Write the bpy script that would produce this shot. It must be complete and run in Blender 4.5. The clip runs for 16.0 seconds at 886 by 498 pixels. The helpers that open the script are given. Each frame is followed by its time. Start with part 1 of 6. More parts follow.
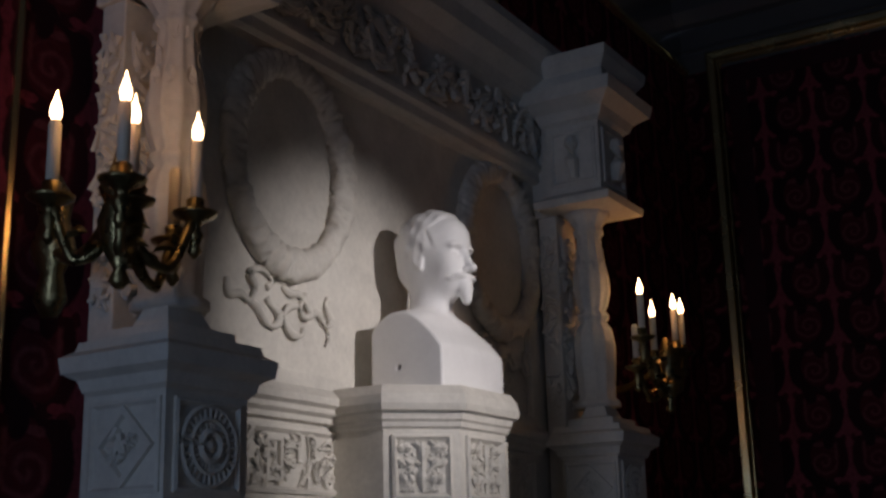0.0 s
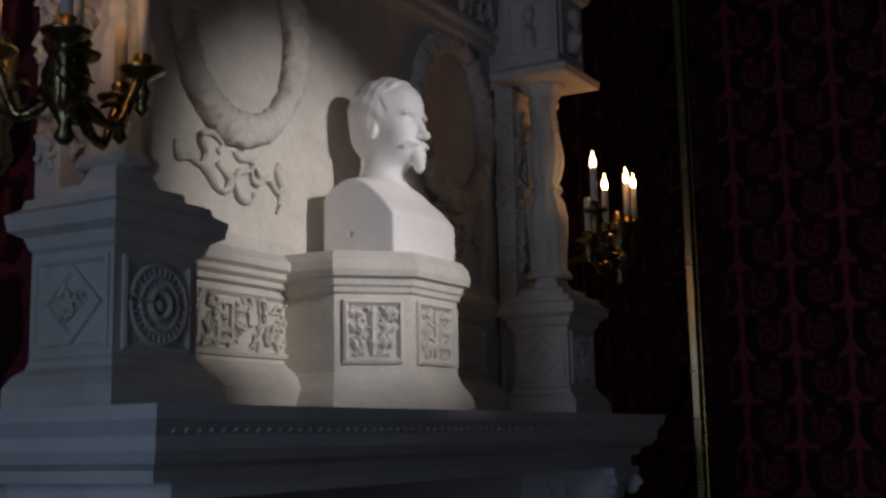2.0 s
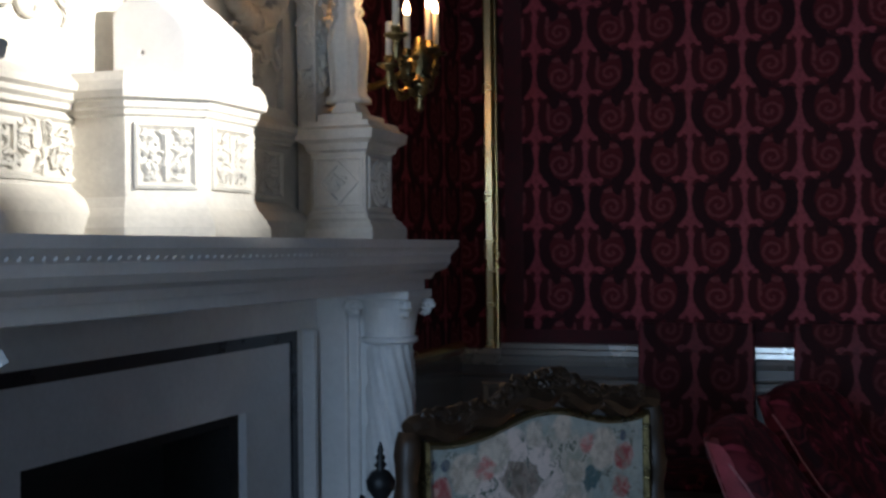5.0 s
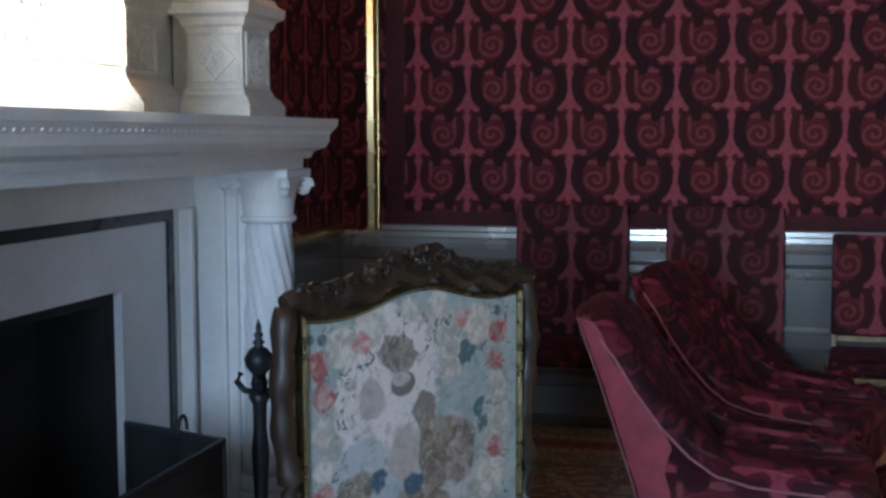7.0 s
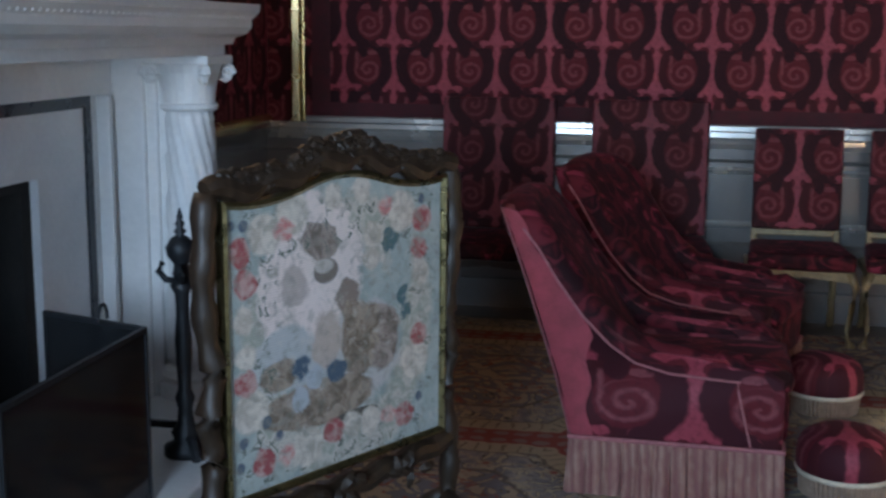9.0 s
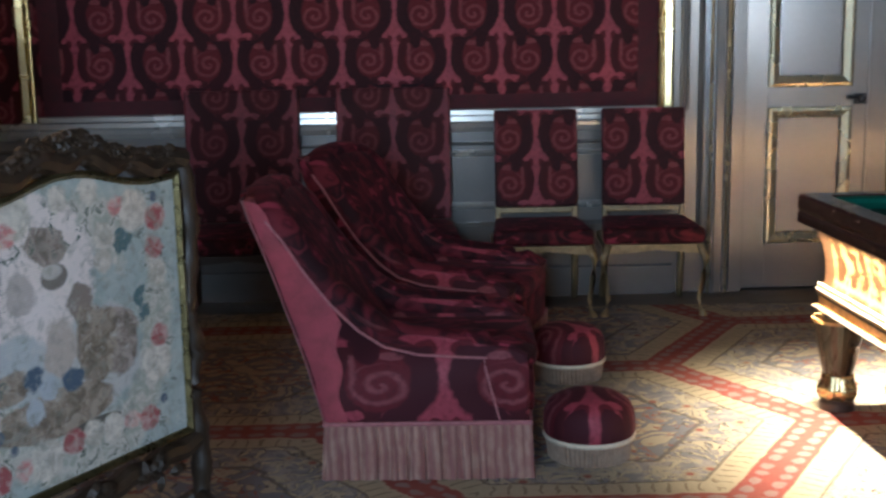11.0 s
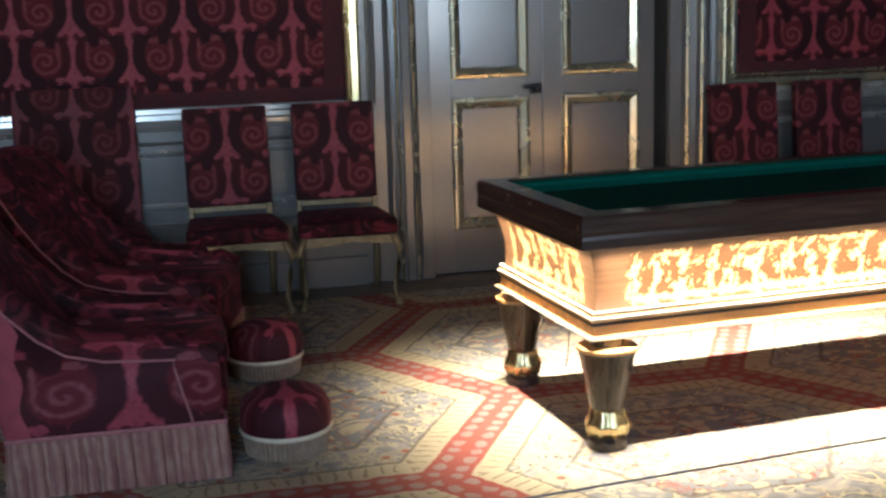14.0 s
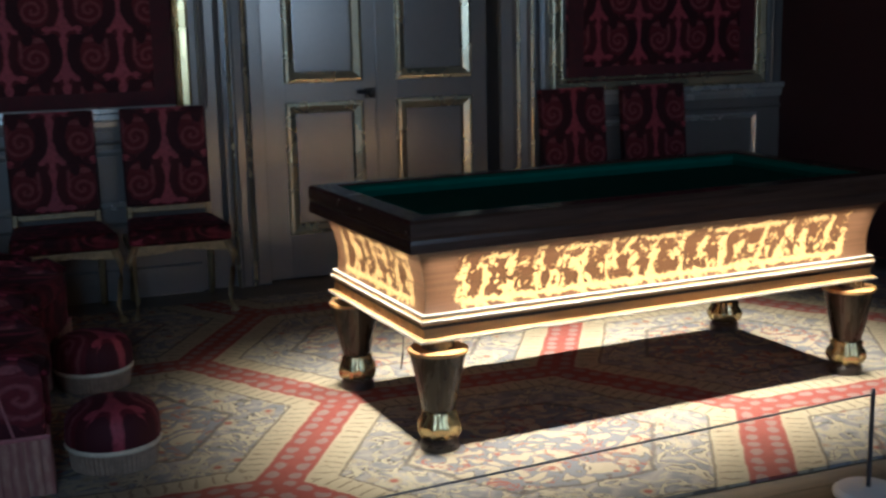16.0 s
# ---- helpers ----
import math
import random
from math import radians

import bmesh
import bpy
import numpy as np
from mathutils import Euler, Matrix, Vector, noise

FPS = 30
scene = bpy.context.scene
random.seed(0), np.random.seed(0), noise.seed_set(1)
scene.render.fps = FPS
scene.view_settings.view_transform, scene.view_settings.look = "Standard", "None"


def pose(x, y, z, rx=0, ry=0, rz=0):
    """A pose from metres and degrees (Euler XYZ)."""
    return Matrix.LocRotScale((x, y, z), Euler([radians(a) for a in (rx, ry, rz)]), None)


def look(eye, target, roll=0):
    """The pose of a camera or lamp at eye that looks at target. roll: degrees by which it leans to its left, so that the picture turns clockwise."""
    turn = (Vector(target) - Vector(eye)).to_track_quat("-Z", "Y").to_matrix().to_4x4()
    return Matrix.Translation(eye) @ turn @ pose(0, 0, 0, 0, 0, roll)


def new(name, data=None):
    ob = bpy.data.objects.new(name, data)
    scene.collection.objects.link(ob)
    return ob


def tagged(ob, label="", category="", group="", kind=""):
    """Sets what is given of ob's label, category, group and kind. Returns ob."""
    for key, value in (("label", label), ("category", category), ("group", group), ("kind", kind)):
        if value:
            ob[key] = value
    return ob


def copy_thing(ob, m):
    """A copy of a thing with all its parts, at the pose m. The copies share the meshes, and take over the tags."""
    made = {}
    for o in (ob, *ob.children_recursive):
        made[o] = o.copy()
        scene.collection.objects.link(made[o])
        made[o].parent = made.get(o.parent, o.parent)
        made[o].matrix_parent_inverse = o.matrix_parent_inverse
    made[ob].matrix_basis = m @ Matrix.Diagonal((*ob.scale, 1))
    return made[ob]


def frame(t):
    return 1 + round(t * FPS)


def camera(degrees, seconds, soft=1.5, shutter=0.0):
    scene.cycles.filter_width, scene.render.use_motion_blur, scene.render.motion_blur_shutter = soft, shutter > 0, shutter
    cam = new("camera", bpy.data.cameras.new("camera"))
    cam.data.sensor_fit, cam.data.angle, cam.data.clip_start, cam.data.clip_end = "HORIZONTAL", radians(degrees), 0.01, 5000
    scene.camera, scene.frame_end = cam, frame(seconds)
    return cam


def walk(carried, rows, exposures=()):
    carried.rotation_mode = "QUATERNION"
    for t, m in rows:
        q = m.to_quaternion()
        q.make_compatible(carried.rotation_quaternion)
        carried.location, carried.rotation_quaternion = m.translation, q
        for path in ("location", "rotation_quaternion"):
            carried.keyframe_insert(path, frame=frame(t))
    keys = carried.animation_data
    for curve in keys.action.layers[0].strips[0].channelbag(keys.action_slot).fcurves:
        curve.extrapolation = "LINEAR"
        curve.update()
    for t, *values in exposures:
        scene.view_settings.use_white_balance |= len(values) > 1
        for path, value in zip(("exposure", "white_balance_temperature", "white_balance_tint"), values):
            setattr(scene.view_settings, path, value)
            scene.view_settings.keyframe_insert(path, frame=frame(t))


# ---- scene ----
cam = camera(40.4, 16.0, soft=2.6, shutter=0.5)
PATH = [
    (0, (-0.095, -0.013, 1.691), (-1.097, 1.642, 2.197), -1.5),
    (0.5, (-0.095, -0.012, 1.677), (-1.108, 1.653, 2.126), -1.1),
    (1, (-0.1, -0.008, 1.673), (-1.103, 1.678, 2.063), -1.2),
    (1.5, (-0.094, -0.004, 1.663), (-1.087, 1.696, 2.015), -1.2),
    (2, (-0.086, 0.002, 1.652), (-1.052, 1.725, 1.963), -1.1),
    (2.5, (-0.075, 0.009, 1.648), (-1.004, 1.762, 1.901), -1.2),
    (3, (-0.064, 0.013, 1.638), (-0.944, 1.798, 1.839), -0.9),
    (5.5, (-0.089, 0.013, 1.69), (-0.704, 1.916, 1.65), -0.6),
    (6, (-0.078, 0.021, 1.683), (-0.624, 1.943, 1.601), -0.5),
    (6.5, (-0.069, 0.014, 1.673), (-0.577, 1.944, 1.54), -0.4),
    (7, (-0.067, 0.009, 1.661), (-0.561, 1.938, 1.474), -0.1),
    (7.5, (-0.068, 0.011, 1.65), (-0.573, 1.931, 1.41), 0.3),
    (8, (-0.067, 0.015, 1.635), (-0.556, 1.932, 1.345), 0.5),
    (10.5, (-0.004, 0.042, 1.628), (-0.082, 2.004, 1.246), -0.8),
    (11, (0.019, 0.028, 1.625), (0.033, 1.993, 1.254), -1.1),
    (11.5, (0.024, 0.019, 1.623), (0.12, 1.985, 1.265), -1.0),
    (12, (0.046, 0.027, 1.624), (0.215, 1.989, 1.277), -1.7),
    (12.5, (0.065, 0.016, 1.625), (0.307, 1.97, 1.278), -1.7),
    (13, (0.09, 0.012, 1.622), (0.415, 1.952, 1.258), -1.8),
    (13.5, (0.106, -0.005, 1.614), (0.512, 1.917, 1.24), -1.9),
    (14, (0.121, -0.006, 1.61), (0.6, 1.897, 1.225), -1.7),
    (14.5, (0.127, -0.018, 1.614), (0.665, 1.869, 1.225), -1.3),
    (15, (0.141, -0.025, 1.613), (0.738, 1.843, 1.218), -1.3),
    (15.5, (0.154, -0.034, 1.612), (0.809, 1.816, 1.226), -1.3),
    (16, (0.176, -0.034, 1.616), (0.897, 1.791, 1.23), -1.2),
]

EXPOSURES = [(0.0, -0.48, 6000, 20), (2.0, -0.46, 6000, 19), (3.2, -0.05, 5950, 16), (5.3, 2.1, 6000, 10), (6.5, 2.95, 6100, 10), (8.2, 3.25, 6150, 10), (10.3, 3.25, 6500, 11), (12.5, 3.2, 6450, 10), (14.0, 2.9, 6250, 8), (15.0, 2.38, 5950, 7), (16.0, 1.58, 5700, 7)]
walk(cam, [(t, look(eye, target, roll)) for t, eye, target, roll in PATH], EXPOSURES)

# ---- light ----
world = bpy.data.worlds.new("sky")
scene.world = world
world.use_nodes = True
wn = world.node_tree.nodes
sky = wn.new("ShaderNodeTexSky")
sky.sky_type = "NISHITA"
sky.sun_disc = False
sky.sun_elevation, sky.sun_rotation = radians(35), radians(150)
wn["Background"].inputs["Strength"].default_value = 0.05
world.node_tree.links.new(sky.outputs[0], wn["Background"].inputs[0])


def lamp(name, kind, m, power, color, **more):
    data = bpy.data.lights.new(name, kind)
    data.energy, data.color = power, color
    if kind == "AREA":
        data.shape, data.size, data.size_y = "RECTANGLE", more["size"][0], more["size"][1]
    if kind == "SPOT":
        data.spot_size, data.spot_blend = radians(more["cone"]), more["blend"]
    if "spread" in more:
        data.spread = radians(more["spread"])
    if "soft" in more:
        data.shadow_soft_size = more["soft"]
    ob = new(name, data)
    ob.matrix_world = m
    return ob


COOL = (0.52, 0.73, 1.0)
WARM = (1.0, 0.45, 0.14)
# daylight in the two window openings of the south wall
lamp("window_light", "AREA", pose(-0.85, -2.46, 2.05, 90, 0, 0), 24.5, COOL, size=(1.1, 1.9))
lamp("window_light", "AREA", pose(4.3, -2.46, 2.05, 90, 0, 0), 10, COOL, size=(1.4, 1.9))
# spotlight aimed at the bust
lamp("bust_spotlight", "SPOT", look((1.6, 2.45, 3.3), (-2.1, 3.01, 2.30)), 490, (1.0, 0.93, 0.82), cone=22, blend=1.0, soft=0.03)


# ---- materials ----
class S:
    """A socket with arithmetic, for writing patterns as formulas."""

    def __init__(self, tree, socket):
        self.tree, self.socket = tree, socket

    def op(self, kind, *others, clamp=False):
        n = self.tree.nodes.new("ShaderNodeMath")
        n.operation, n.use_clamp = kind, clamp
        for i, v in enumerate((self, *others)):
            if isinstance(v, S):
                self.tree.links.new(v.socket, n.inputs[i])
            else:
                n.inputs[i].default_value = v
        return S(self.tree, n.outputs[0])

    def __add__(self, o): return self.op("ADD", o)
    def __radd__(self, o): return self.op("ADD", o)
    def __sub__(self, o): return self.op("SUBTRACT", o)
    def __rsub__(self, o): return (self * -1.0) + o
    def __mul__(self, o): return self.op("MULTIPLY", o)
    def __rmul__(self, o): return self.op("MULTIPLY", o)
    def __truediv__(self, o): return self.op("DIVIDE", o)
    def frac(self): return self.op("FRACT")
    def floor(self): return self.op("FLOOR")
    def abs(self): return self.op("ABSOLUTE")
    def sin(self): return self.op("SINE")
    def sqrt(self): return self.op("SQRT")
    def mn(self, o): return self.op("MINIMUM", o)
    def mx(self, o): return self.op("MAXIMUM", o)
    def wrap(self, a, b): return self.op("WRAP", a, b)
    def atan2(self, o): return self.op("ARCTAN2", o)

    def below(self, edge, soft=0.02):
        """1 where the value is below the edge, with a soft step."""
        d = (edge - self) if isinstance(edge, S) else (self * -1.0 + edge)
        return (d / soft + 0.5).op("ADD", 0.0, clamp=True)

    def band(self, a, b, soft=0.02):
        return self.below(b, soft) * (1.0 - self.below(a, soft))


def length(a, b):
    return (a * a + b * b).sqrt()


class Mat:
    def __init__(self, name, rough=0.6, metal=0.0, spec=0.5):
        self.m = bpy.data.materials.new(name)
        self.m.use_nodes = True
        self.tree = self.m.node_tree
        self.b = self.tree.nodes["Principled BSDF"]
        self.b.inputs["Roughness"].default_value = rough
        self.b.inputs["Metallic"].default_value = metal
        self.b.inputs["Specular IOR Level"].default_value = spec
        self.tc = self.tree.nodes.new("ShaderNodeTexCoord")

    def xyz(self, space="Object"):
        n = self.tree.nodes.new("ShaderNodeSeparateXYZ")
        self.tree.links.new(self.tc.outputs[space], n.inputs[0])
        return [S(self.tree, n.outputs[i]) for i in range(3)]

    def vec(self, *parts):
        n = self.tree.nodes.new("ShaderNodeCombineXYZ")
        for i, v in enumerate(parts):
            if isinstance(v, S):
                self.tree.links.new(v.socket, n.inputs[i])
            else:
                n.inputs[i].default_value = v
        return n.outputs[0]

    def noise(self, scale, detail=3.0, vector=None, rough=0.55, dist=0.0):
        n = self.tree.nodes.new("ShaderNodeTexNoise")
        n.inputs["Scale"].default_value = scale
        n.inputs["Detail"].default_value = detail
        n.inputs["Roughness"].default_value = rough
        n.inputs["Distortion"].default_value = dist
        self.tree.links.new(vector or self.tc.outputs["Object"], n.inputs["Vector"])
        return S(self.tree, n.outputs[0])

    def voronoi(self, scale, vector=None, feature="F1"):
        n = self.tree.nodes.new("ShaderNodeTexVoronoi")
        n.feature = feature
        n.inputs["Scale"].default_value = scale
        self.tree.links.new(vector or self.tc.outputs["Object"], n.inputs["Vector"])
        return S(self.tree, n.outputs["Distance"]), n.outputs.get("Color")

    def random(self):
        n = self.tree.nodes.new("ShaderNodeObjectInfo")
        return S(self.tree, n.outputs["Random"])

    def mix(self, fac, a, b):
        n = self.tree.nodes.new("ShaderNodeMix")
        n.data_type = "RGBA"
        for v, i in ((fac, 0), (a, 6), (b, 7)):
            if isinstance(v, S):
                self.tree.links.new(v.socket, n.inputs[i])
            elif isinstance(v, tuple):
                n.inputs[i].default_value = (*v, 1.0)
            elif isinstance(v, (int, float)):
                n.inputs[i].default_value = v
            else:
                self.tree.links.new(v, n.inputs[i])
        return n.outputs[2]

    def color(self, c):
        if isinstance(c, tuple):
            self.b.inputs["Base Color"].default_value = (*c, 1.0)
        else:
            self.tree.links.new(c, self.b.inputs["Base Color"])
        return self

    def set(self, name, v):
        if isinstance(v, S):
            self.tree.links.new(v.socket, self.b.inputs[name])
        else:
            self.b.inputs[name].default_value = v
        return self

    def bump(self, h, strength=0.3, dist=0.01):
        n = self.tree.nodes.new("ShaderNodeBump")
        n.inputs["Strength"].default_value, n.inputs["Distance"].default_value = strength, dist
        self.tree.links.new(h.socket, n.inputs["Height"])
        self.tree.links.new(n.outputs[0], self.b.inputs["Normal"])
        return self


def plain(name, c, rough=0.6, metal=0.0, vary=0.25, scale=6.0, bump=0.15, grain=60.0, spec=0.5):
    """A surface with mottling at two scales and fine relief."""
    k = Mat(name, rough, metal, spec)
    a, g = k.noise(scale, 4), k.noise(grain, 3)
    dark = tuple(v * (1 - vary) for v in c)
    light = tuple(min(1.0, v * (1 + vary * 0.6)) for v in c)
    k.color(k.mix((a * 0.65 + g * 0.35 - 0.5) * 2.2 + 0.5, dark, light))
    k.set("Roughness", (a * 0.3 + (rough - 0.15)))
    k.bump(g + a * 0.5, bump, 0.004)
    return k


def wood(name, c, axis=0, rough=0.4, scale=1.0):
    k = Mat(name, rough)
    p = k.xyz()
    q = [v * (1.5 if i == axis else 22.0) * scale for i, v in enumerate(p)]
    g = k.noise(1.0, 5, k.vec(*q), 0.6, 0.6)
    f = k.noise(90.0, 2)
    k.color(k.mix((g - 0.5) * 2.4 + 0.5, tuple(v * 0.5 for v in c), tuple(min(1, v * 1.35) for v in c)))
    k.set("Roughness", g * 0.25 + (rough - 0.1))
    return k.bump(g + f * 0.3, 0.15, 0.003)


def damask(name, axes="xz", du=0.308, dv=0.265, origin=(0.0, 0.0), sheen=0.05, deep=(0.018, 0.003, 0.006), darken=0.0):
    """Crimson cut velvet: pale flaring stems between dark crescents that hold a spiral; motifs mirror alternately."""
    k = Mat(name, 0.62, spec=0.3)
    p = dict(zip("xyz", k.xyz()))
    wob, fine = k.noise(7.0, 2), k.noise(34.0, 2)
    wu = (wob - 0.5) * 0.07 + (fine - 0.5) * 0.06
    wv = (k.noise(11.0, 2) - 0.5) * 0.07 + (fine - 0.5) * 0.05
    u = (p[axes[0]] - origin[0]) / du + wu
    v = (p[axes[1]] - origin[1]) / dv + wv
    turn = ((u.floor() + v.floor()) * 0.5).frac() * 4.0 - 1.0
    a, b = (u.frac() - 0.5) * turn, v.frac() - 0.5      # motif centre, a mirrored from cell to cell

    def spot(x, y, rx, ry, soft=0.18):
        return length((a - x) / rx, (b - y) / ry).below(1.0, soft)

    low = (b - 0.04).mn(0.0) / 0.58 + (b - 0.04).mx(0.0) / 0.80
    shield = length(a / 0.465, low).below(1.0, 0.07)
    core = length((a - 0.035) / 0.275, (b - 0.06) / 0.43).below(1.0, 0.10)
    knot = spot(0.12, 0.46, 0.10, 0.20).mx(spot(-0.12, -0.47, 0.15, 0.15))
    wine = shield * (1.0 - core)
    black = (wine * a.below(0.06, 0.16)).mx(knot)
    cx0, cy0 = a - 0.01, b + 0.01
    R = length(cx0, cy0 * 0.92)
    spiral = (R / 0.150 - cy0.atan2(cx0) * 0.159 + 0.80).frac().band(0.32, 0.68, 0.25) * R.below(0.265, 0.03)
    arm = (a - 0.245).abs().below(0.030, 0.03) * b.band(0.0, 0.38, 0.05)
    line = spiral.mx(arm).mx(spot(-0.06, 0.37, 0.12, 0.055)) * (1.0 - knot)
    curl = spot(0.25, -0.40, 0.10, 0.06).mx(spot(-0.02, -0.42, 0.05, 0.06) * 0.7)
    ball = spot(-0.35, 0.47, 0.105, 0.105).mx(spot(0.35, -0.53, 0.105, 0.105))
    beads = ball.mx(spot(0.41, 0.48, 0.050, 0.085)).mx(spot(-0.41, -0.52, 0.050, 0.085))
    pale = (1.0 - shield).mx(curl * (1.0 - knot)) * (1.0 - beads) * (1.0 - knot)
    thread, fold = k.noise(420.0, 2), k.noise(2.2, 3)
    worn = k.noise(19.0, 3)
    body = k.mix(worn, (0.082, 0.007, 0.012), (0.120, 0.011, 0.018))
    body = k.mix(wine, body, (0.050, 0.006, 0.009))
    body = k.mix(line * (worn * 0.6 + 0.45), body, (0.24, 0.07, 0.08))
    body = k.mix(black, body, deep)
    body = k.mix(pale, body, k.mix(worn, (0.26, 0.036, 0.056), (0.36, 0.060, 0.086)))
    body = k.mix((fold - 0.35) * 0.5, body, (0.10, 0.010, 0.018))
    crush = k.noise(46.0, 3, None, 0.65)
    body = k.mix((crush - 0.48) * 2.2, body, (0.045, 0.006, 0.010))
    # an even share of near-black wine; carries the tall chairs' shade
    if darken:
        body = k.mix(darken, body, (0.022, 0.004, 0.006))
    k.color(body)
    k.set("Sheen Weight", sheen).set("Sheen Roughness", 0.4)
    k.b.inputs["Sheen Tint"].default_value = (0.9, 0.35, 0.45, 1.0)
    k.set("Roughness", 0.72 - pale * 0.22 + thread * 0.08)
    return k.bump(pale * -0.5 + line * -0.2 + thread * 0.25, 0.35, 0.004)


def soft_damask(name):
    """The same velvet on rounded padding: dark wine with broken pale leaf shapes."""
    k = Mat(name, 0.75, spec=0.2)
    n1, n2 = k.noise(5.0, 1, None, 0.5, 1.2), k.noise(10.0, 1, None, 0.5, 0.8)
    thread = k.noise(420.0, 2)
    body = k.mix((n2 - 0.42) * 5.0, (0.018, 0.003, 0.005), (0.075, 0.007, 0.012))
    body = k.mix(n1.band(0.53, 0.60, 0.03) * 0.45, body, (0.18, 0.022, 0.034))
    body = k.mix(n2.band(0.60, 0.75, 0.03) * n1.below(0.47, 0.08) * 0.8, body, (0.26, 0.036, 0.065))
    body = k.mix(n1.band(0.60, 0.63, 0.03) * 0.6, body, (0.010, 0.003, 0.005))
    k.color(body)
    k.set("Sheen Weight", 0.05).set("Sheen Roughness", 0.4)
    k.b.inputs["Sheen Tint"].default_value = (0.9, 0.35, 0.45, 1.0)
    return k.bump(n1 * 0.6 + thread * 0.25, 0.3, 0.004)


MARBLE = plain("white_marble", (0.82, 0.81, 0.79), 0.42, vary=0.14, scale=3.0, bump=0.10, grain=45)
CARVED = plain("carved_stone", (0.70, 0.67, 0.60), 0.7, vary=0.22, scale=7.0, bump=0.35, grain=55)
PLASTER = plain("white_plaster", (0.88, 0.87, 0.85), 0.6, vary=0.06, scale=9.0, bump=0.12, grain=70)
GREYPAINT = plain("grey_paint", (0.18, 0.175, 0.165), 0.26, metal=0.25, vary=0.10, scale=2.0, bump=0.05, grain=40, spec=1.0)
GREYFIELD = plain("grey_door_field", (0.165, 0.163, 0.162), 0.24, metal=0.25, vary=0.10, scale=1.6, bump=0.05, grain=40, spec=1.0)
for q in (GREYPAINT, GREYFIELD):
    q.set("Roughness", q.noise(2.5, 4) * 0.10 + 0.20)
    q.set("Coat Weight", 0.8).set("Coat Roughness", 0.17)
GILT = plain("worn_gilding", (0.66, 0.52, 0.26), 0.24, metal=0.9, vary=0.10, scale=5.0, bump=0.03, grain=60)
SILVERGILT = plain("pale_gilding", (0.60, 0.52, 0.34), 0.26, metal=0.75, vary=0.08, scale=5.0, bump=0.02, grain=60)
SILVER = plain("silvered_rail", (0.60, 0.60, 0.56), 0.24, metal=0.6, vary=0.1, scale=5.0, bump=0.02, grain=60)
BRASS = plain("dark_brass", (0.28, 0.23, 0.11), 0.30, metal=0.95, vary=0.5, scale=25.0, bump=0.6, grain=70)
BLACKIRON = plain("black_iron", (0.03, 0.032, 0.035), 0.45, metal=0.4, vary=0.4, scale=20, bump=0.3)
SOOT = plain("sooty_brick", (0.025, 0.023, 0.022), 0.95, vary=0.5, scale=9, bump=0.6)
DARKSLIP = plain("dark_marble", (0.035, 0.037, 0.042), 0.3, vary=0.4, scale=8)
SLIP = plain("grey_marble", (0.80, 0.80, 0.81), 0.35, vary=0.15, scale=4)
DARKWOOD = wood("ebonised_wood", (0.035, 0.024, 0.018), 0, 0.28)
RAILWOOD = wood("rosewood", (0.06, 0.034, 0.024), 0, 0.2)
SATINWOOD = wood("satinwood", (0.50, 0.27, 0.10), 0, 0.35)
WALNUT = wood("carved_walnut", (0.030, 0.018, 0.010), 2, 0.45)
FLOORWOOD = wood("old_floorboards", (0.10, 0.075, 0.05), 0, 0.42)
LEGWOOD = wood("leg_wood", (0.038, 0.024, 0.012), 2, 0.25)
WHITELINE = plain("bone_inlay", (0.34, 0.31, 0.25), 0.4, vary=0.2)
CREAMBRAID = plain("cream_braid", (0.66, 0.58, 0.44), 0.8, vary=0.2, scale=40, bump=0.4)
CREAMFRINGE = plain("cream_fringe", (0.30, 0.21, 0.15), 0.85, vary=0.4, scale=35, bump=0.7, grain=220)
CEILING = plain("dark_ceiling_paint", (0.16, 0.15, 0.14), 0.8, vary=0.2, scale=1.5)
SOUTHWALL = plain("dim_wall_paint", (0.20, 0.16, 0.14), 0.8, vary=0.2, scale=1.2)
DAMASK = damask("wall_damask", "xz", origin=(-2.035, 1.275))
DAMASK_WEST = damask("wall_damask_west", "yz", origin=(0.0, 1.275))
DAMASK_CHAIR = damask("chair_damask", "xz", du=0.44, dv=0.28, origin=(-0.08, 0.225), deep=(0.038, 0.005, 0.010))
DAMASK_SEAT = soft_damask("seat_damask")
SOFT_DAMASK = soft_damask("padded_damask")
DAMASK_TOP = damask("stool_damask", "xy", du=0.30, dv=0.26, origin=(0.0, -0.13), deep=(0.04, 0.005, 0.010))
# crimson taken near black: the gloom of the east end is in the colour
EASTWALL = plain("unlit_wall_crimson", (0.035, 0.010, 0.012), 0.85, vary=0.3, scale=2.0)
PINKVELVET = plain("plain_rose_velvet", (0.32, 0.047, 0.066), 0.75, vary=0.55, scale=13, bump=0.2, grain=200)
PINKVELVET.set("Sheen Weight", 0.2)
REDBORDER = plain("dark_red_braid", (0.060, 0.008, 0.014), 0.8, vary=0.6, scale=16, bump=0.4, grain=120)
GIMP = plain("rose_gimp_braid", (0.36, 0.13, 0.14), 0.8, vary=0.3, scale=60, bump=0.5)
WAX = plain("candle_sleeve", (0.75, 0.68, 0.56), 0.5, vary=0.1)
CORD = plain("grey_cord", (0.20, 0.19, 0.18), 0.8)
STEEL = plain("dark_steel", (0.08, 0.08, 0.085), 0.35, metal=0.7)
WHITEBASE = plain("white_base", (0.75, 0.75, 0.74), 0.4, vary=0.08)
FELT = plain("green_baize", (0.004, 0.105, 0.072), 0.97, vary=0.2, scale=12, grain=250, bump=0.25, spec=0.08)
